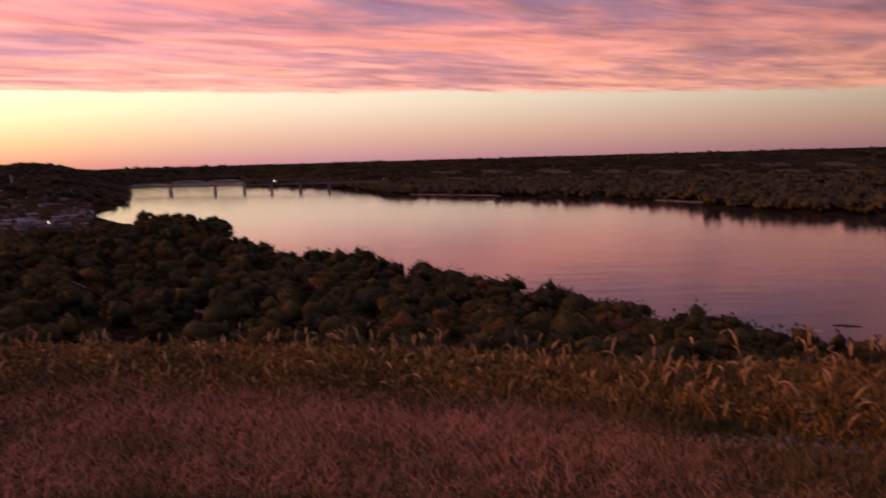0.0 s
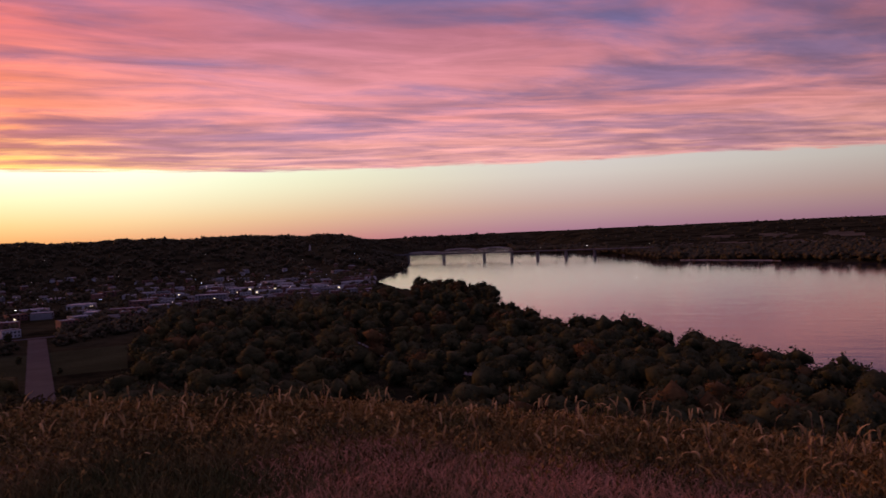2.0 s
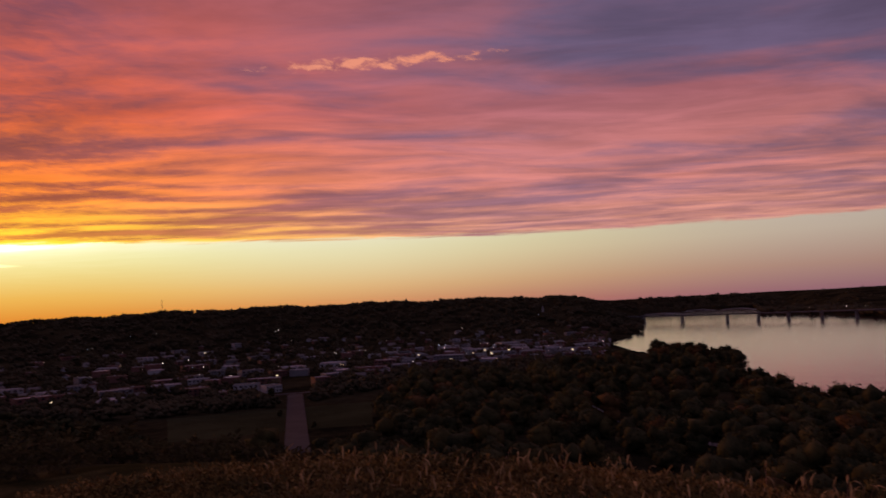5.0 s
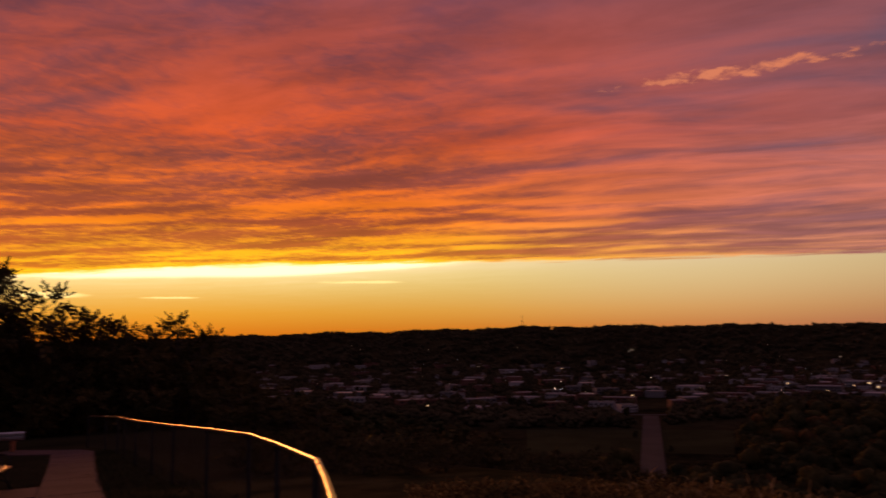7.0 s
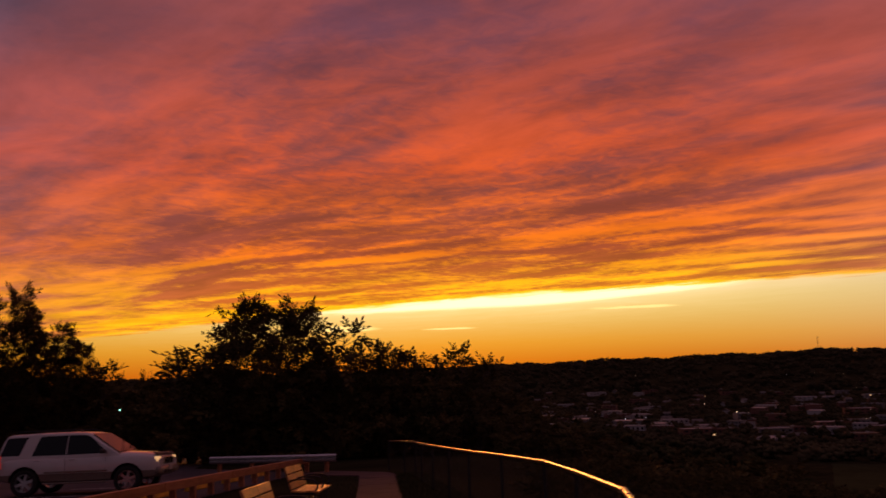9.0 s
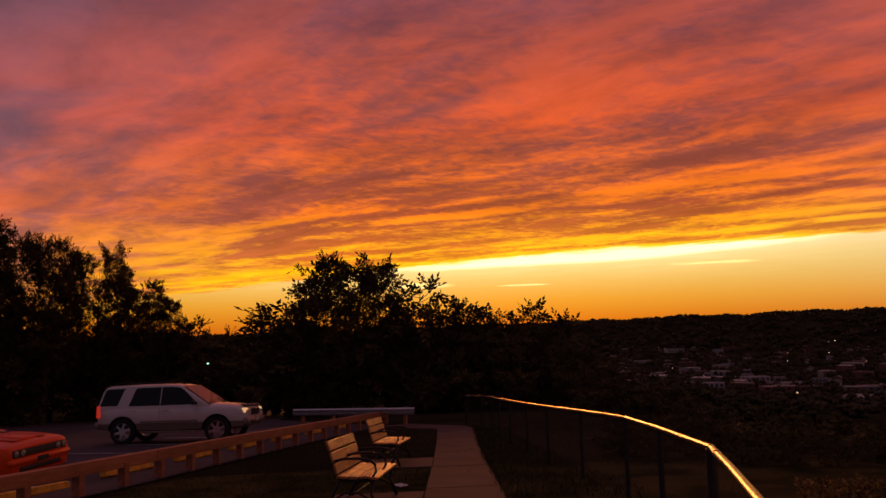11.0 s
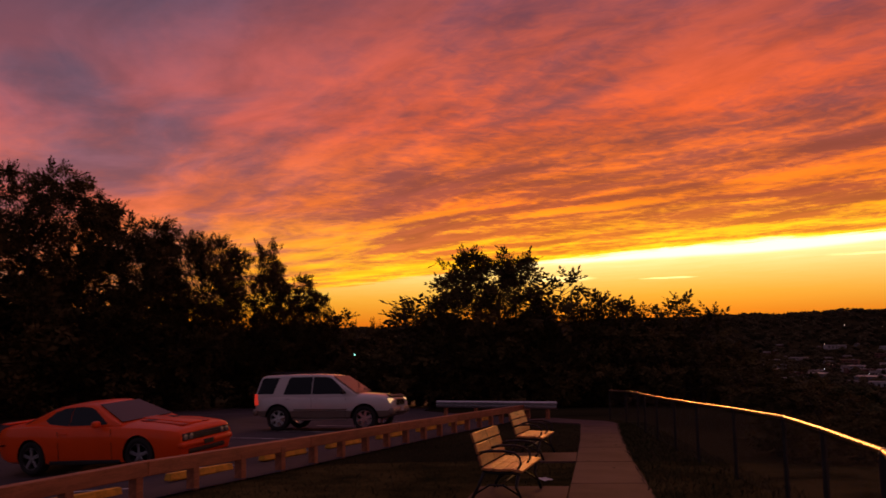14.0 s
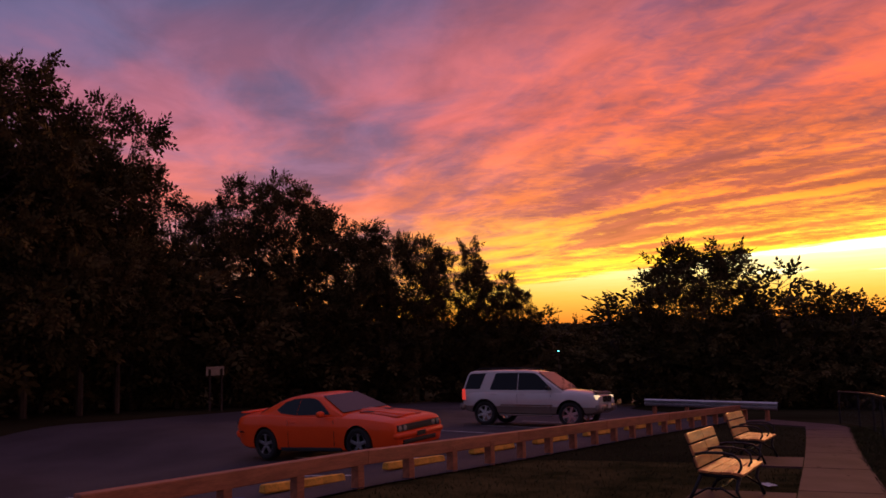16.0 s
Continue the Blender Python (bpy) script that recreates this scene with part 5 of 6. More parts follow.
def fallen_leaves():
    rng = np.random.default_rng(8)
    xs = rng.uniform(-28, -7, 26)
    t = rng.random(26) ** 0.7
    l = np.interp(xs, [p[0] for p in PATH_L][::-1], [p[1] for p in PATH_L][::-1])
    r = np.interp(xs, [p[0] for p in PATH_R][::-1], [p[1] for p in PATH_R][::-1])
    ys = l + (r - l) * t
    verts, faces = [], []
    for x, y in zip(xs, ys):
        z, a, s = gz(x, y) + 0.045, rng.random() * 6.28, 0.03 + 0.05 * rng.random()
        c, d = math.cos(a) * s, math.sin(a) * s
        k = len(verts)
        verts += [(x - c, y - d, z), (x + d * 0.4, y - c * 0.4, z + 0.012), (x + c, y + d, z + 0.004), (x - d * 0.4, y + c * 0.4, z + 0.01)]
        faces.append((k, k + 1, k + 2, k + 3))
    tagged(raw("fallen_leaves", verts, faces, BARK), "dark fallen leaves scattered on the path", "leaves", kind="stuff")


fallen_leaves()


def litter():
    rng = np.random.default_rng(12)
    bm = bmesh.new()
    bmesh.ops.create_grid(bm, x_segments=7, y_segments=5, size=0.5)
    for v in bm.verts:
        v.co = Vector((v.co.x * 0.24, v.co.y * 0.15, 0.015 + 0.02 * rng.random()))
    ob = part("crumpled_paper", bm, surface("scrap_paper", (0.6, 0.58, 0.56), 0.8, vary=0.15, bump=0))
    ob.matrix_basis = pose(-12.95, 0.44, gz(-12.95, 0.44) + 0.02, 0, 0, 25)
    tagged(ob, "scrap of crumpled white paper beside the path", "paper")


litter()

# ---- woods, town, bridge ----
ICO = bmesh.new()
bmesh.ops.create_icosphere(ICO, subdivisions=1, radius=1.0)
ICO_V = np.array([v.co[:] for v in ICO.verts])
ICO_F = np.array([[v.index for v in f.verts] for f in ICO.faces])
ICO.free()
OCT_V = np.array([(1, 0, 0), (-1, 0, 0), (0, 1, 0), (0, -1, 0), (0, 0, 1), (0, 0, -1)], float)
OCT_F = np.array([(0, 2, 4), (2, 1, 4), (1, 3, 4), (3, 0, 4), (2, 0, 5), (1, 2, 5), (3, 1, 5), (0, 3, 5)])


def clumps(centres, radii, rng, flat=0.85, V=None, F=None):
    """Ragged clumps of foliage, one rough lump each."""
    n = len(centres)
    V, F = (ICO_V, ICO_F) if V is None else (V, F)
    v = V[None] * (1 + rng.normal(size=(n, len(V), 1)) * 0.27) * np.asarray(radii)[:, None, None]
    v[:, :, 2] *= flat
    v = (v + np.asarray(centres)[:, None, :]).reshape(-1, 3)
    f = (F[None] + (np.arange(n) * len(V))[:, None, None]).reshape(-1, 3)
    return v, f


def crown_spots(H, W, n, rng):
    t = rng.random(n)
    a = rng.random(n) * math.tau
    r = W / 2 * (0.55 + 0.45 * rng.random(n)) * np.sqrt(np.clip(1 - np.abs(2 * t - 0.9) ** 2.6 * 0.72, 0.03, 1))
    return np.stack([np.cos(a) * r, np.sin(a) * r, H * (0.15 + 0.78 * t)], 1)


def river_tree(seed, mat, label):
    rng = np.random.default_rng(seed)
    th = group_thing("bottomland_tree", (0, 0, 0), 0, label, "tree", "trees along the river bank")
    bm = tube([(0, 0, -0.5), (0.2, 0.1, 4), (0.1, -0.1, 9)], [0.35, 0.26, 0.08], 6)
    for k in range(4):
        a = k * 1.6
        tube([(0.15, 0.05, 3.5 + k), (math.cos(a) * 2.4, math.sin(a) * 2.4, 6.5 + k * 0.8)], [0.14, 0.04], 4, bm)
    part("trunk", bm, BARK, th)
    spots = crown_spots(12.5, 8, 22, rng)
    v, f = clumps(spots, rng.uniform(1.3, 2.3, len(spots)), rng)
    v2, f2 = leaf_cloud(spots, 2.6, 30, 0.9, rng, 0.1, 0.5)
    raw("crown", np.vstack([v, v2]).tolist(), f.tolist() + (f2 + len(v)).tolist(), mat, th, smooth=True)
    return th


def polar(az, d):
    return d * math.sin(radians(az)), d * math.cos(radians(az))


def shore(az):
    return float(np.interp(az, [p[0] for p in NEAR_SHORE], [p[1] for p in NEAR_SHORE]))


rv = np.random.default_rng(77)
protos = [river_tree(1, FAR_LEAF, "dark leafy tree on the river bottom"), river_tree(2, FAR_LEAF, "dark leafy tree on the river bottom"), river_tree(3, RUST_LEAF, "tree turning rusty brown on the river bottom")]
first = [True] * 3
spots = [(-0.78, 478, 18.5), (5.0, 402, 17), (-12.6, 622, 15), (8.4, 370, 15), (13.2, 345, 14)]
spots += [(-20.6 + 0.42 * k, shore(-20.6 + 0.42 * k) - 12, 15 + 2 * math.sin(k * 2.1)) for k in range(13)]
spots += [(-15.0 + 0.5 * k, shore(-15.0 + 0.5 * k) - 11, 14 + 2 * math.sin(k * 1.7)) for k in range(6)]
spots += [(-12.0 + 0.62 * k, shore(-12.0 + 0.62 * k) - 11, 15 + 2.5 * math.sin(k * 1.3)) for k in range(15)]
for k in range(84):
    az = -22 + 52 * rv.random()
    spots.append((az, shore(az) - 12 - 60 * rv.random() ** 1.5, 15 + 5 * rv.random()))
for k in range(60):
    az = -58 + 88 * rv.random()
    spots.append((az, float(np.interp(az, [-58, -24, 0, 30], [430, 430, 330, 235])) + 90 * rv.random(), 9.5 + 4 * rv.random()))


def clear_of_road(az, d):
    if -55.5 < az < -39.9 and 430 < d < 790 or -47.3 < az < -44.5 and d > 330:
        return False
    road = float(np.interp(az, [-26, -23.2, -19.2, -11.2, -3.2, 6, 30], [640, 505, 450, 385, 356, 335, 300]))
    return abs(d - road) > 11


for az, d, h in spots:
    if not clear_of_road(az, d) or (-23.3 < az and d > shore(az) - 6) or (az < -20.9 and d > 1010):
        continue
    i = 2 if rv.random() < 0.16 else int(rv.random() * 2)
    x, y = polar(az, d)
    s = h / 12.5
    m = pose(x, y, gz(x, y), 0, 0, rv.random() * 360) @ Matrix.Diagonal((s, s, s, 1))
    if first[i]:
        protos[i].matrix_basis = m
        first[i] = False
    else:
        copy_scaled(protos[i], m)

# a row of trees along the cross street at the end of the meadow
for k, (az, d, h) in enumerate(((-47.5, 796, 8.5), (-48.7, 800, 10), (-50.1, 798, 9), (-44.2, 797, 8), (-43.1, 799, 10), (-41.9, 796, 9.5), (-47.0, 640, 5.5), (-44.7, 560, 4.5))):
    x, y = polar(az, d)
    copy_scaled(protos[k % 2], pose(x, y, gz(x, y), 0, 0, k * 77) @ Matrix.Diagonal((h / 12.5, h / 12.5, h / 12.5, 1)))


def woods(name, label, places, per, mat, rng, far=False):
    """Many far trees in one piece: lumps of crown on the ground."""
    cs, rs = [], []
    for x, y, h, w in places:
        sp = crown_spots(h, w * (1.0 if far else 0.46), per, rng) + np.array((x, y, gz(x, y)))
        cs.append(sp)
        rs.append((rng.uniform(0.2, 0.32, per) if far else rng.uniform(0.24, 0.36, per)) * w)
    v, f = clumps(np.vstack(cs), np.concatenate(rs), rng, 0.85, OCT_V, OCT_F) if far else clumps(np.vstack(cs), np.concatenate(rs), rng)
    f = f.tolist()
    if not far:
        v2, f2 = leaf_cloud(np.vstack(cs), np.concatenate(rs) * 1.16, 44, 1.35, rng, 0.1, 0.66)
        f += (f2 + len(v)).tolist()
        v = np.vstack([v, v2])
    return tagged(raw(name, v.tolist(), f, mat, smooth=True), label, "woods", kind="stuff")


bottom, rusty, olive = [], [], []
for k in range(1750):
    az = rv.uniform(-62, 34)
    lim = shore(az) - 14 if az > -20.9 else 1010.0 if az > -23.3 else float(np.interp(az, [-62, -56, -54, -41, -38, -30, -24.5, -23.3], [520, 520, 520, 520, 840, 860, 1000, 1010]))
    lo = 215
    d = math.sqrt(rv.uniform(lo ** 2, lim ** 2))
    if not clear_of_road(az, d):
        continue
    x, y = polar(az, d)
    if gz(x, y) < RIVER_Z + 0.5:
        continue
    q = rv.random()
    size = rv.uniform(0.75, 1.25)
    (rusty if q < 0.07 else olive if q < 0.4 else bottom).append((x, y, rv.uniform(10, 13.5) * size, rv.uniform(11, 17) * size))
woods("bottomland_woods", "dense dark woods between the bluff and the river", bottom, 8, FAR_LEAF, rv)
woods("olive_woods", "olive green trees in the bottomland woods", olive, 8, OLIVE_LEAF, rv)
woods("autumn_woods", "scattered rusty autumn trees in the bottomland woods", rusty, 8, RUST_LEAF, rv)

hillside = []
for k in range(4200):
    az = rv.uniform(-104, -21.5)
    d = math.sqrt(rv.uniform(1500 ** 2, 2850 ** 2))
    if rv.random() > smooth(d, 1350, 2100) * 0.9 + 0.1:
        continue
    x, y = polar(az, d)
    if gz(x, y) < RIVER_Z + 0.5:
        continue
    hillside.append((x, y, rv.uniform(7, 12), rv.uniform(11, 19)))
for k in range(900):
    az = rv.uniform(-104, -24)
    x, y = polar(az, rv.uniform(2620, 2800))
    hillside.append((x, y, rv.uniform(6, 11), rv.uniform(8, 14)))
woods("hill_woods", "dark wooded hills behind the town", hillside, 8, HAZED_LEAF, rv, True)

east = []
for k in range(2600):
    az = rv.uniform(-21.5, 40)
    f0 = float(np.interp(az, [p[0] for p in FAR_SHORE], [p[1] for p in FAR_SHORE]))
    d = f0 + 14 + (2450 - f0) * rv.random() ** 1.6 if f0 < 2450 else f0 + 20 + 500 * rv.random()
    x, y = polar(az, d)
    east.append((x, y, rv.uniform(10, 17), rv.uniform(14, 26)))
for k in range(700):
    az = rv.uniform(-24, 40)
    x, y = polar(az, rv.uniform(4400 if az < -12 else 3000, 4700))
    east.append((x, y, rv.uniform(4, 7), rv.uniform(12, 22)))
woods("far_bank_woods", "dark belt of woods on the far river bank", east, 8, HAZED_LEAF, rv, True)
west = []
for k in range(700):
    az = rv.uniform(-104, -58)
    x, y = polar(az, math.sqrt(rv.uniform(250 ** 2, float(np.interp(az, [-90, -74, -66, -58], [1500, 1300, 800, 620])) ** 2)))
    west.append((x, y, rv.uniform(7, 13), rv.uniform(8, 13)))
woods("town_edge_woods", "dark trees between the bluff and the town", west, 14, FAR_LEAF, rv, True)

# town
WALLS = [surface("brick_wall", (0.15, 0.07, 0.055), 0.9, vary=0.2, scale=0.3, grain=3, bump=0, per=0.2),
         surface("pale_wall", (0.33, 0.32, 0.335), 0.8, vary=0.1, scale=0.2, grain=2, bump=0, per=0.15),
         surface("grey_wall", (0.16, 0.155, 0.165), 0.85, vary=0.15, scale=0.2, grain=2, bump=0, per=0.2)]
ROOFS = [surface("pale_flat_roof", (0.33, 0.325, 0.35), 0.75, vary=0.15, scale=0.1, grain=1, bump=0),
         surface("tar_roof", (0.08, 0.08, 0.085), 0.9, vary=0.2, scale=0.1, grain=1, bump=0),
         surface("shingle_roof", (0.15, 0.13, 0.12), 0.9, vary=0.2, scale=0.2, grain=2, bump=0)]
PANE = surface("dark_window", (0.03, 0.03, 0.035), 0.12, bump=0)
LIT = surface("lit_window", (0.8, 0.6, 0.3), 0.4, bump=0, emit=((1.0, 0.66, 0.3), 1.2))
pane_mesh = {}


def building(w, dp, h, wall, roof, at, turn, gable, floors, bays, label, rng, lit=0.0):
    th = group_thing("town_building", at, turn, label, "building", "buildings of the town")
    bm = box(w, dp, h + 2, (0, 0, h / 2 - 1))
    part("wall", bm, wall, th)
    if gable:
        rb = bmesh.new()
        e = 0.5
        p = [(-w / 2 - e, -dp / 2 - e, h), (w / 2 + e, -dp / 2 - e, h), (w / 2 + e, dp / 2 + e, h), (-w / 2 - e, dp / 2 + e, h), (-w / 2 - e, 0, h + dp * 0.3), (w / 2 + e, 0, h + dp * 0.3)]
        vs = [rb.verts.new(q) for q in p]
        for f in ((0, 1, 5, 4), (2, 3, 4, 5), (1, 2, 5), (3, 0, 4), (3, 2, 1, 0)):
            rb.faces.new([vs[i] for i in f])
        part("roof", rb, roof, th)
    else:
        part("roof", box(w - 0.7, dp - 0.7, 0.3, (0, 0, h + 0.16)), roof, th)
        for sx, sy, lx, ly in ((0, -1, w, 0.35), (0, 1, w, 0.35), (-1, 0, 0.35, dp - 0.7), (1, 0, 0.35, dp - 0.7)):
            part("parapet", box(lx, ly, 0.8, (sx * (w / 2 - 0.17), sy * (dp / 2 - 0.17), h + 0.4)), wall, th)
        part("roof_unit", box(2.2, 1.8, 1.2, (w * 0.2, dp * 0.15, h + 0.9), 0.05), ROOFS[0], th)
    if "p" not in pane_mesh:
        b = box(1.0, 0.12, 1.0)
        me = bpy.data.meshes.new("window")
        b.to_mesh(me)
        b.free()
        me.materials.append(PANE)
        pane_mesh["p"] = me
        me2 = me.copy()
        me2.materials[0] = LIT
        pane_mesh["l"] = me2
    for fl in range(floors):
        for k in range(bays):
            ob = new("window", pane_mesh["l" if rng.random() < lit else "p"])
            ob.parent = th
            ob.matrix_basis = pose(-w / 2 + w * (k + 0.5) / bays, -dp / 2 - 0.02, h * (fl + 0.55) / floors) @ Matrix.Diagonal((w / bays * 0.5, 1, h / floors * 0.5, 1))
    return th


def town():
    rng = np.random.default_rng(21)
    done = []
    # the plain long office block with rows of windows, and a few large pale roofs
    fixed = [(-35.0, 1085, 40, 22, 13, 2, 0, 4, 9), (-43.2, 1150, 34, 24, 8, 1, 0, 1, 5), (-54.4, 960, 30, 20, 7, 1, 0, 1, 5), (-33.0, 1290, 36, 24, 8, 1, 0, 2, 6), (-30.0, 1300, 34, 26, 7, 1, 0, 1, 6), (-39.5, 1120, 30, 20, 9, 0, 0, 2, 6), (-25.0, 1330, 26, 18, 7, 1, 0, 2, 4),
             (-31.4, 1210, 26, 16, 8, 1, 0, 2, 5), (-29.2, 1225, 30, 16, 7, 1, 0, 1, 6), (-27.6, 1260, 24, 15, 8, 1, 0, 2, 5), (-26.3, 1250, 26, 16, 6, 1, 0, 1, 5)]
    for az, d, w, dp, h, wl, rf, fl, bays in fixed:
        x, y = polar(az, d)
        tint = ("red brick", "pale", "grey")[wl]
        building(w, dp, h, WALLS[wl], ROOFS[rf], (x, y, gz(x, y)), -az - 8, False, fl, bays, f"{tint} flat-roofed town building with rows of windows", rng, 0.04)
        done.append((x, y))
    tries = 0
    while len(done) < 250 and tries < 9000:
        tries += 1
        az = rng.uniform(-73, -23.8)
        near = float(np.interp(az, [-73, -57, -46, -38, -30, -24], [1050, 820, 830, 960, 1080, 1240]))
        d = near + (1950 - near) * rng.random() ** 1.35
        x, y = polar(az, d)
        if any((x - a) ** 2 + (y - b) ** 2 < 26 ** 2 for a, b in done) or (-47.2 < az < -44.6 and d < 1000):
            continue
        home = rng.random() < (0.25 if d < 1500 else 0.7)
        w, dp, h = (rng.uniform(9, 14), rng.uniform(8, 10), rng.uniform(4.5, 6.5)) if home else (rng.uniform(16, 40), rng.uniform(13, 24), rng.uniform(4.5, 8.5))
        wl = int(rng.choice(3, p=(0.42, 0.3, 0.28)))
        rf = 2 if home else int(rng.choice(2, p=(0.55, 0.45)))
        tint = ("red brick", "pale", "grey")[wl]
        lab = f"small {tint} house with a pitched shingle roof" if home else f"{tint} flat-roofed building in the town below"
        fl = 1 if h < 6 else 2
        building(w, dp, h, WALLS[wl], ROOFS[rf], (x, y, gz(x, y)), -az + rng.choice((-8, 82, 20)), home, fl, 3 if home else 5, lab, rng, 0.015)
        done.append((x, y))
    tries = 0
    while len(done) < 320 and tries < 4000:
        tries += 1
        az, d = rng.uniform(-39, -24), rng.uniform(1060, 1480)
        x, y = polar(az, d)
        if any((x - a) ** 2 + (y - b) ** 2 < 21 ** 2 for a, b in done) or gz(x, y) < RIVER_Z + 1:
            continue
        wl, rf = int(rng.choice(3, p=(0.5, 0.25, 0.25))), int(rng.random() < 0.35)
        building(rng.uniform(11, 19), rng.uniform(10, 16), rng.uniform(5, 9), WALLS[wl], ROOFS[rf], (x, y, gz(x, y)), -az - 8, False, 2, 4, f"{('red brick', 'pale', 'grey')[wl]} flat-roofed shop building in the town centre", rng, 0.01)
        done.append((x, y))
    return done


BUILT = town()

GLOBE = surface("street_light_glow", (0.9, 0.8, 0.6), 0.4, bump=0, emit=((1.0, 0.72, 0.42), 9.0))
COOL = surface("white_light_glow", (0.9, 0.9, 0.9), 0.4, bump=0, emit=((0.75, 0.85, 1.0), 7.0))


def street_lamp(mat, r):
    th = group_thing("street_lamp", (0, 0, 0), 0, "lit street lamp on a thin pole in the town", "street lamp", "street lamps")
    part("pole", tube([(0, 0, -0.5), (0, 0, 8.6), (0, -0.6, 9.2), (0, -1.4, 9.3)], 0.09, 5), STEEL, th)
    bm = bmesh.new()
    bmesh.ops.create_icosphere(bm, subdivisions=1, radius=r)
    bmesh.ops.scale(bm, vec=(1, 1, 0.7), verts=bm.verts)
    bmesh.ops.translate(bm, vec=(0, -1.5, 9.1), verts=bm.verts)
    part("lamp_head", bm, mat, th)
    return th


warm, cool = street_lamp(GLOBE, 0.33), street_lamp(COOL, 0.3)
rl = np.random.default_rng(4)
lamps = [(-69.95, 1900, 0), (-69.55, 1900, 0), (-28.15, 2150, 1), (-35.2, 1500, 1), (-31.0, 1250, 0)]
lamps += [(rl.uniform(-70, -24), 0, int(rl.random() < 0.45)) for _ in range(105)]
lamps += [(-12.0 + k * 1.55, 2420 - k * 42, 0) for k in range(9)]
start = {0: True, 1: True}
for az, d, c in lamps:
    if not d:
        lo = float(np.interp(az, [-73, -57, -46, -38, -30, -24], [1150, 950, 900, 1010, 1120, 1300]))
        d = lo + (2250 - lo) * rl.random() ** 1.3
    x, y = polar(az, d)
    if (-13 < az):
        continue
    m = pose(x, y, gz(x, y), 0, 0, -az)
    if start[c]:
        (warm, cool)[c].matrix_basis = m
        start[c] = False
    else:
        copy_thing((warm, cool)[c], m)


def road_strips():
    th = tagged(new("road"), "pale grey street running from the levee to the town", "road", kind="structure")
    pale = surface("worn_street", (0.050, 0.047, 0.052), 0.85, vary=0.15, scale=0.05, grain=0.5, bump=0, spec=0.05)
    L, R_ = [], []
    for d in np.linspace(430, 800, 14):
        L.append(polar(-45.9 - 420 / d, d))
        R_.append(polar(-45.9 + 420 / d, d))
    strip("street", L, R_, pale, 0.5, th)
    az = np.linspace(-53, -40, 20)
    strip("street", [polar(a, 804) for a in az], [polar(a, 816) for a in az], pale, 0.45, th)
    az = np.linspace(-26, 28, 40)
    rd = np.interp(az, [-26, -23.2, -19.2, -11.2, -3.2, 6, 30], [640, 505, 450, 385, 356, 335, 300])
    strip("street", [polar(a, d - 5) for a, d in zip(az, rd)], [polar(a, d + 5) for a, d in zip(az, rd)], surface("rail_bed", (0.13, 0.11, 0.10), 0.95, vary=0.25, scale=0.05, grain=0.5, bump=0), 0.5, th)


road_strips()


TRUSS = surface("silver_truss_paint", (0.36, 0.35, 0.36), 0.55, metal=0.2, bump=0)


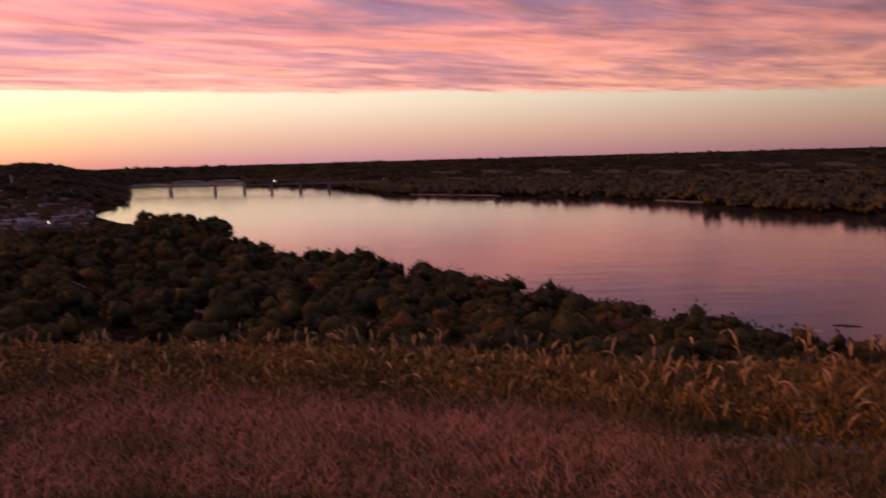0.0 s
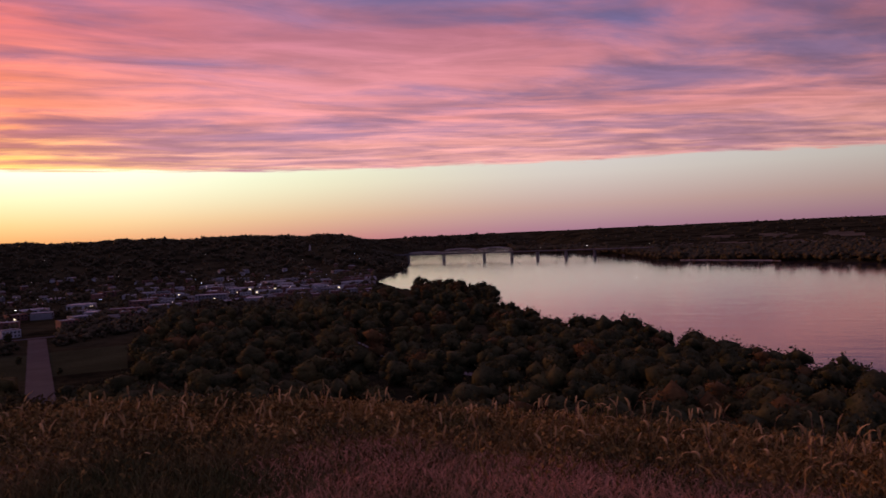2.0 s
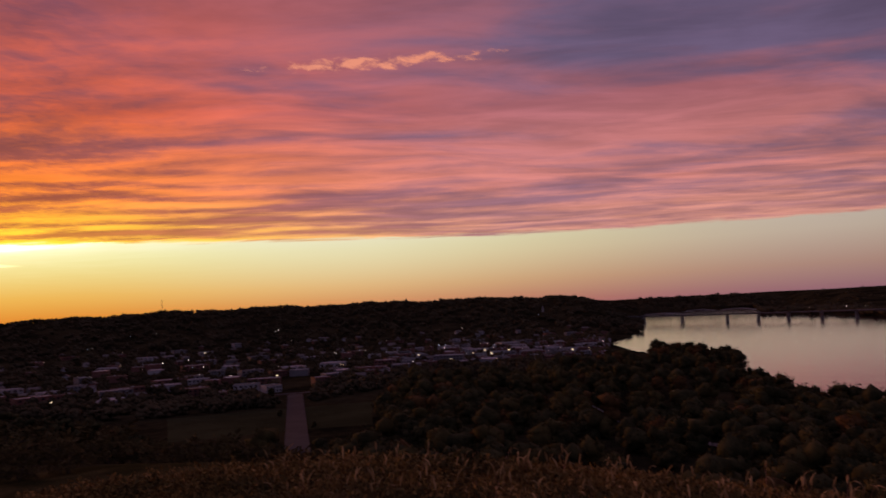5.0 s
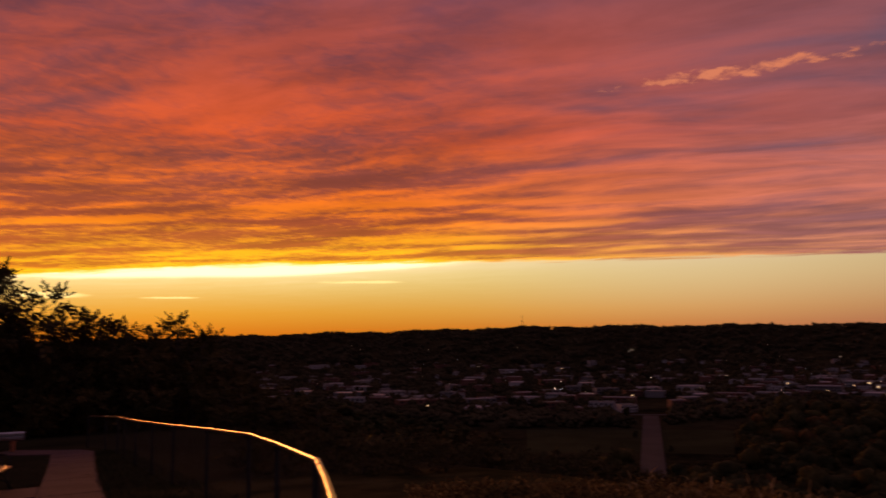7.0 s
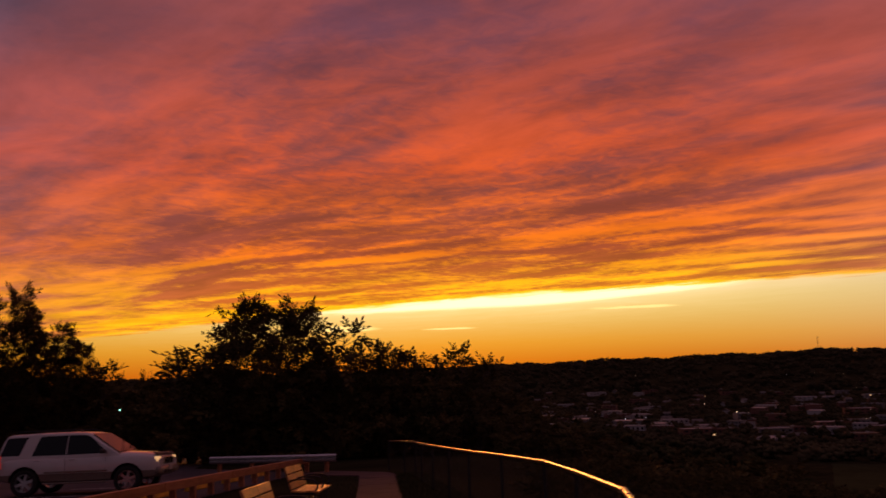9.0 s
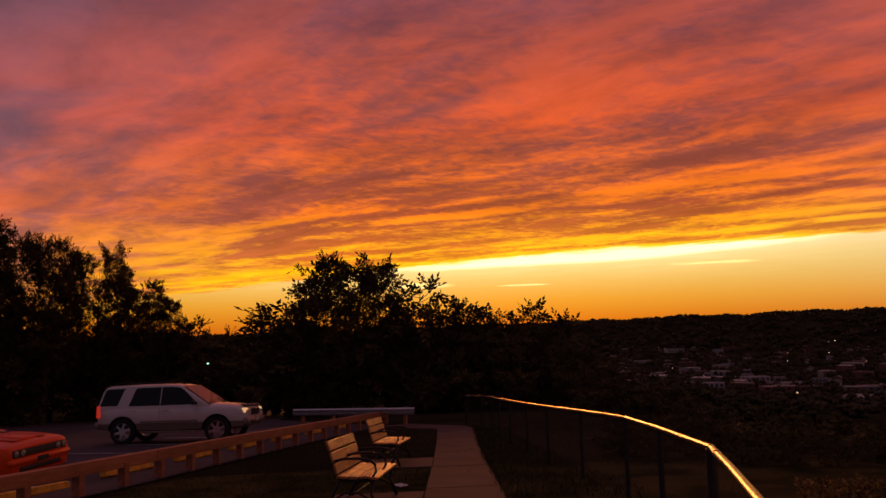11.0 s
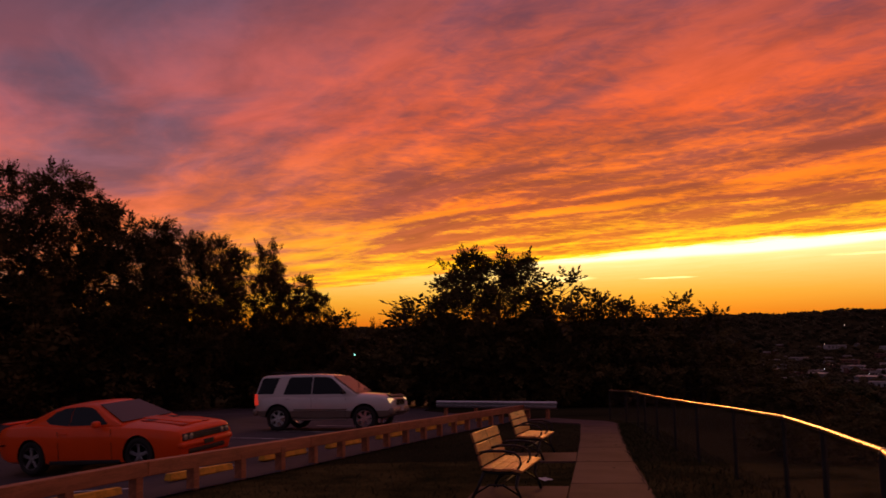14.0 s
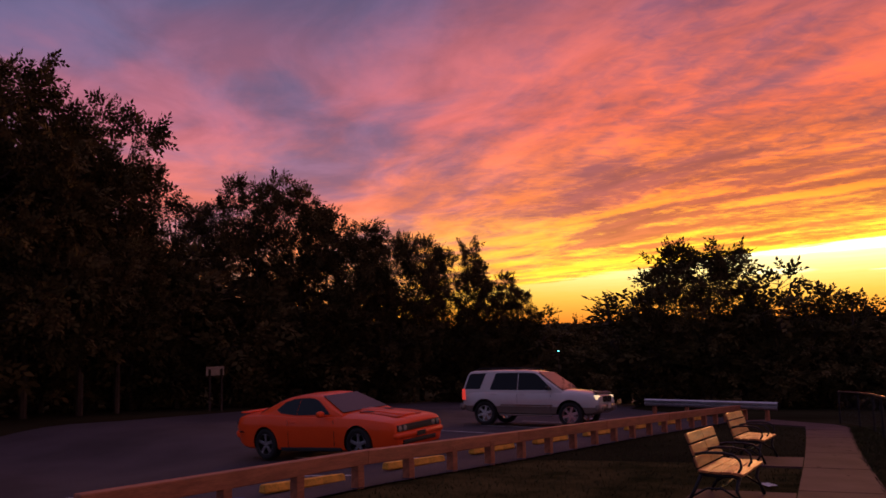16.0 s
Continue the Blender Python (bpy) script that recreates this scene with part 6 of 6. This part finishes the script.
def bridge():
    P1, P2 = Vector((*polar(-24.2, 2700), 0)), Vector((*polar(-4.0, 2195), 0))
    L = (P2 - P1).length
    turn = math.degrees(math.atan2(P2.y - P1.y, P2.x - P1.x))
    zd = EYE - 2410 * math.tan(radians(1.43))
    th = group_thing("river_bridge", (P1.x, P1.y, RIVER_Z), turn, "long steel truss road bridge on concrete piers", "bridge")
    D = zd - RIVER_Z
    part("deck", box(L, 14, 2.6, (L / 2, 0, D - 1.3)), STEEL, th)
    for s in (-1, 1):
        part("parapet", box(L, 0.5, 1.1, (L / 2, s * 6.7, D + 0.55)), PIER, th)

    def spot(az):
        """Distance along the bridge that is seen at that azimuth."""
        t = radians(az)
        d = P2 - P1
        n = Vector((math.cos(t), -math.sin(t), 0))
        return -P1.dot(n) / d.dot(n) * L
    for az in (-21.2, -18.65, -15.76, -13.8, -11.95, -9.95, -7.95, -5.95, -4.1):
        x = spot(az)
        pm = bmesh.new()
        for s in (-1, 1):
            box(3.4, 3.4, D - 2.6 + 6, (x, s * 4.6, (D - 2.6 - 6) / 2), 0.3, pm)
        box(3.8, 15, 2.6, (x, 0, D - 4.0), 0.2, pm)
        box(5, 14, 8, (x, 0, -1), 0.4, pm)
        part("pier", pm, PIER, th)
    x0, x1, x2 = spot(-21.2), spot(-18.65), spot(-13.75)
    spans = [(x0, x1, 7), (x1, (x1 + x2) / 2, 15), ((x1 + x2) / 2, x2, 15)]
    for a, b, top in spans:
        n = 10
        for s in (-1, 1):
            chord, web = [], []
            px, pz = None, None
            for k in range(n + 1):
                x = a + (b - a) * k / n
                z = D + (top * (0.62 + 0.38 * math.sin(math.pi * k / n)) if 0 < k < n else 0.6)
                chord.append((x, s * 7.2, z))
                if px is not None:
                    if k % 2 and k < n:
                        web.append(("diagonal", [(px, s * 7.2, D), (x, s * 7.2, z)], 0.35))
                    elif k > 1:
                        web.append(("diagonal", [(px, s * 7.2, pz), (x, s * 7.2, D)], 0.35))
                if 0 < k < n:
                    web.append(("vertical", [(x, s * 7.2, D), (x, s * 7.2, z)], 0.3))
                px, pz = x, z
            truss = part("truss", tube(chord, 0.55, 4), TRUSS, th)
            for kind, line, r in web:
                part(kind, tube(line, r, 4), TRUSS, truss)
        for k in range(2, n - 1, 2):
            x = a + (b - a) * k / n
            part("crossbeam", tube([(x, -7.2, D + top * 0.9), (x, 7.2, D + top * 0.9)], 0.4, 4), STEEL, th)
    for k in range(16):
        x = spot(-20.5 + k * 1.09)
        ml = tube([(x, 6.2, D), (x, 6.2, D + 9), (x, 5.0, D + 9.6)], 0.13, 5)
        lp = part("lamp_post", ml, STEEL, th)
        if x > x2:
            bm = bmesh.new()
            bmesh.ops.create_icosphere(bm, subdivisions=1, radius=0.4)
            bmesh.ops.translate(bm, vec=(x, 4.8, D + 9.4), verts=bm.verts)
            part("lamp_head", bm, GLOBE, lp)


bridge()


def monument():
    x, y = polar(-28.15, 2200)
    th = group_thing("white_lighthouse", (x, y, gz(x, y)), 0, "small white lighthouse tower on the wooded hill", "lighthouse")
    h = EYE + 2200 * math.tan(radians(-0.25)) - gz(x, y)
    part("tower", tube([(0, 0, -1), (0, 0, h * 0.85)], [3.0, 2.0], 8), WALLS[1], th)
    part("gallery", tube([(0, 0, h * 0.85), (0, 0, h * 0.88)], 2.6, 8), STEEL, th)
    part("lantern", tube([(0, 0, h * 0.88), (0, 0, h * 0.96), (0, 0, h)], [1.4, 1.4, 0.2], 8), WALLS[1], th)


monument()


def mast():
    x, y = polar(-54.55, 2750)
    th = group_thing("radio_mast", (x, y, gz(x, y)), 0, "slender steel radio mast on the ridge", "mast")
    h = EYE + 2750 * math.tan(radians(1.55)) - gz(x, y)
    part("pole", tube([(0, 0, -1), (0, 0, h)], [0.8, 0.5], 6), STEEL, th)
    for k in range(3):
        z = h * (0.55 + 0.18 * k)
        part("antenna", box(3.2, 0.6, 2.2, (0, 0, z), 0.1), STEEL, th)


mast()

gardens = []
for k in range(2300):
    az = rv.uniform(-74, -23.6)
    lo = float(np.interp(az, [-73, -57, -46, -38, -30, -24], [900, 705, 705, 820, 880, 1000]))
    x, y = polar(az, lo + (1800 - lo) * rv.random() ** 1.5)
    if any((x - a) ** 2 + (y - b) ** 2 < 13 ** 2 for a, b in BUILT) or (-47.2 < az < -44.6 and y < 720):
        continue
    gardens.append((x, y, rv.uniform(5.5, 10.5), rv.uniform(7, 12)))
woods("street_trees", "dark trees among the town buildings", gardens, 12, HAZED_LEAF, rv, True)


def sandbar():
    SAND = surface("pale_sand", (0.17, 0.14, 0.125), 0.9, vary=0.15, scale=0.05, grain=0.5, bump=0)
    verts, faces = [], []
    for a0, a1, n in ((-2.2, 4.2, 26), (15.0, 18.1, 14)):
        start = len(verts)
        for k in range(n):
            a = a0 + (a1 - a0) * k / (n - 1)
            d = float(np.interp(a, [p[0] for p in FAR_SHORE], [p[1] for p in FAR_SHORE]))
            w = (3 + 6 * math.sin(math.pi * k / (n - 1))) * (0.8 + 0.3 * math.sin(a * 2.9))
            for q, h in ((-max(w, 1.5), RIVER_Z - 0.3), (0.0, RIVER_Z + 0.8), (14, RIVER_Z + 1.6)):
                x, y = polar(a, d + q)
                verts.append((x, y, h))
        for k in range(n - 1):
            for m in range(2):
                i = start + 3 * k + m
                faces.append((i, i + 1, i + 4, i + 3))
    tagged(raw("sandbar", verts, faces, SAND), "pale sandbar at the edge of the far woods", "sandbar", kind="structure")


sandbar()


def drift_log():
    x, y = polar(27.2, 395)
    bm = tube([(-6, 0, 0.0), (-2, 0.3, 0.12), (2.5, 0.1, 0.1), (6, -0.3, 0.0)], [0.2, 0.34, 0.3, 0.16], 8)
    tube([(2.0, 0.1, 0.15), (3.2, 0.9, 0.5)], [0.12, 0.05], 5, bm)
    ob = part("drift_log", bm, BARK)
    ob.matrix_basis = pose(x, y, RIVER_Z + 0.12, 0, 0, -22)
    tagged(ob, "dark drift log floating on the river", "log")


drift_log()


def signal_lamp():
    x, y = polar(-101.15, 40)
    h = EYE - 40 * math.tan(radians(2.0)) - gz(x, y)
    th = group_thing("signal_lamp", (x, y, gz(x, y)), 0, "small green lamp on a post behind the lot", "lamp")
    part("post", tube([(0, 0, -0.2), (0, 0, h)], 0.018, 6), BARK, th)
    bm = bmesh.new()
    bmesh.ops.create_icosphere(bm, subdivisions=2, radius=0.035)
    bmesh.ops.translate(bm, vec=(0, 0, h + 0.06), verts=bm.verts)
    part("lamp_head", bm, surface("green_lamp_glow", (0.3, 0.9, 0.7), 0.4, bump=0, emit=((0.25, 1.0, 0.7), 3.0)), th)


signal_lamp()
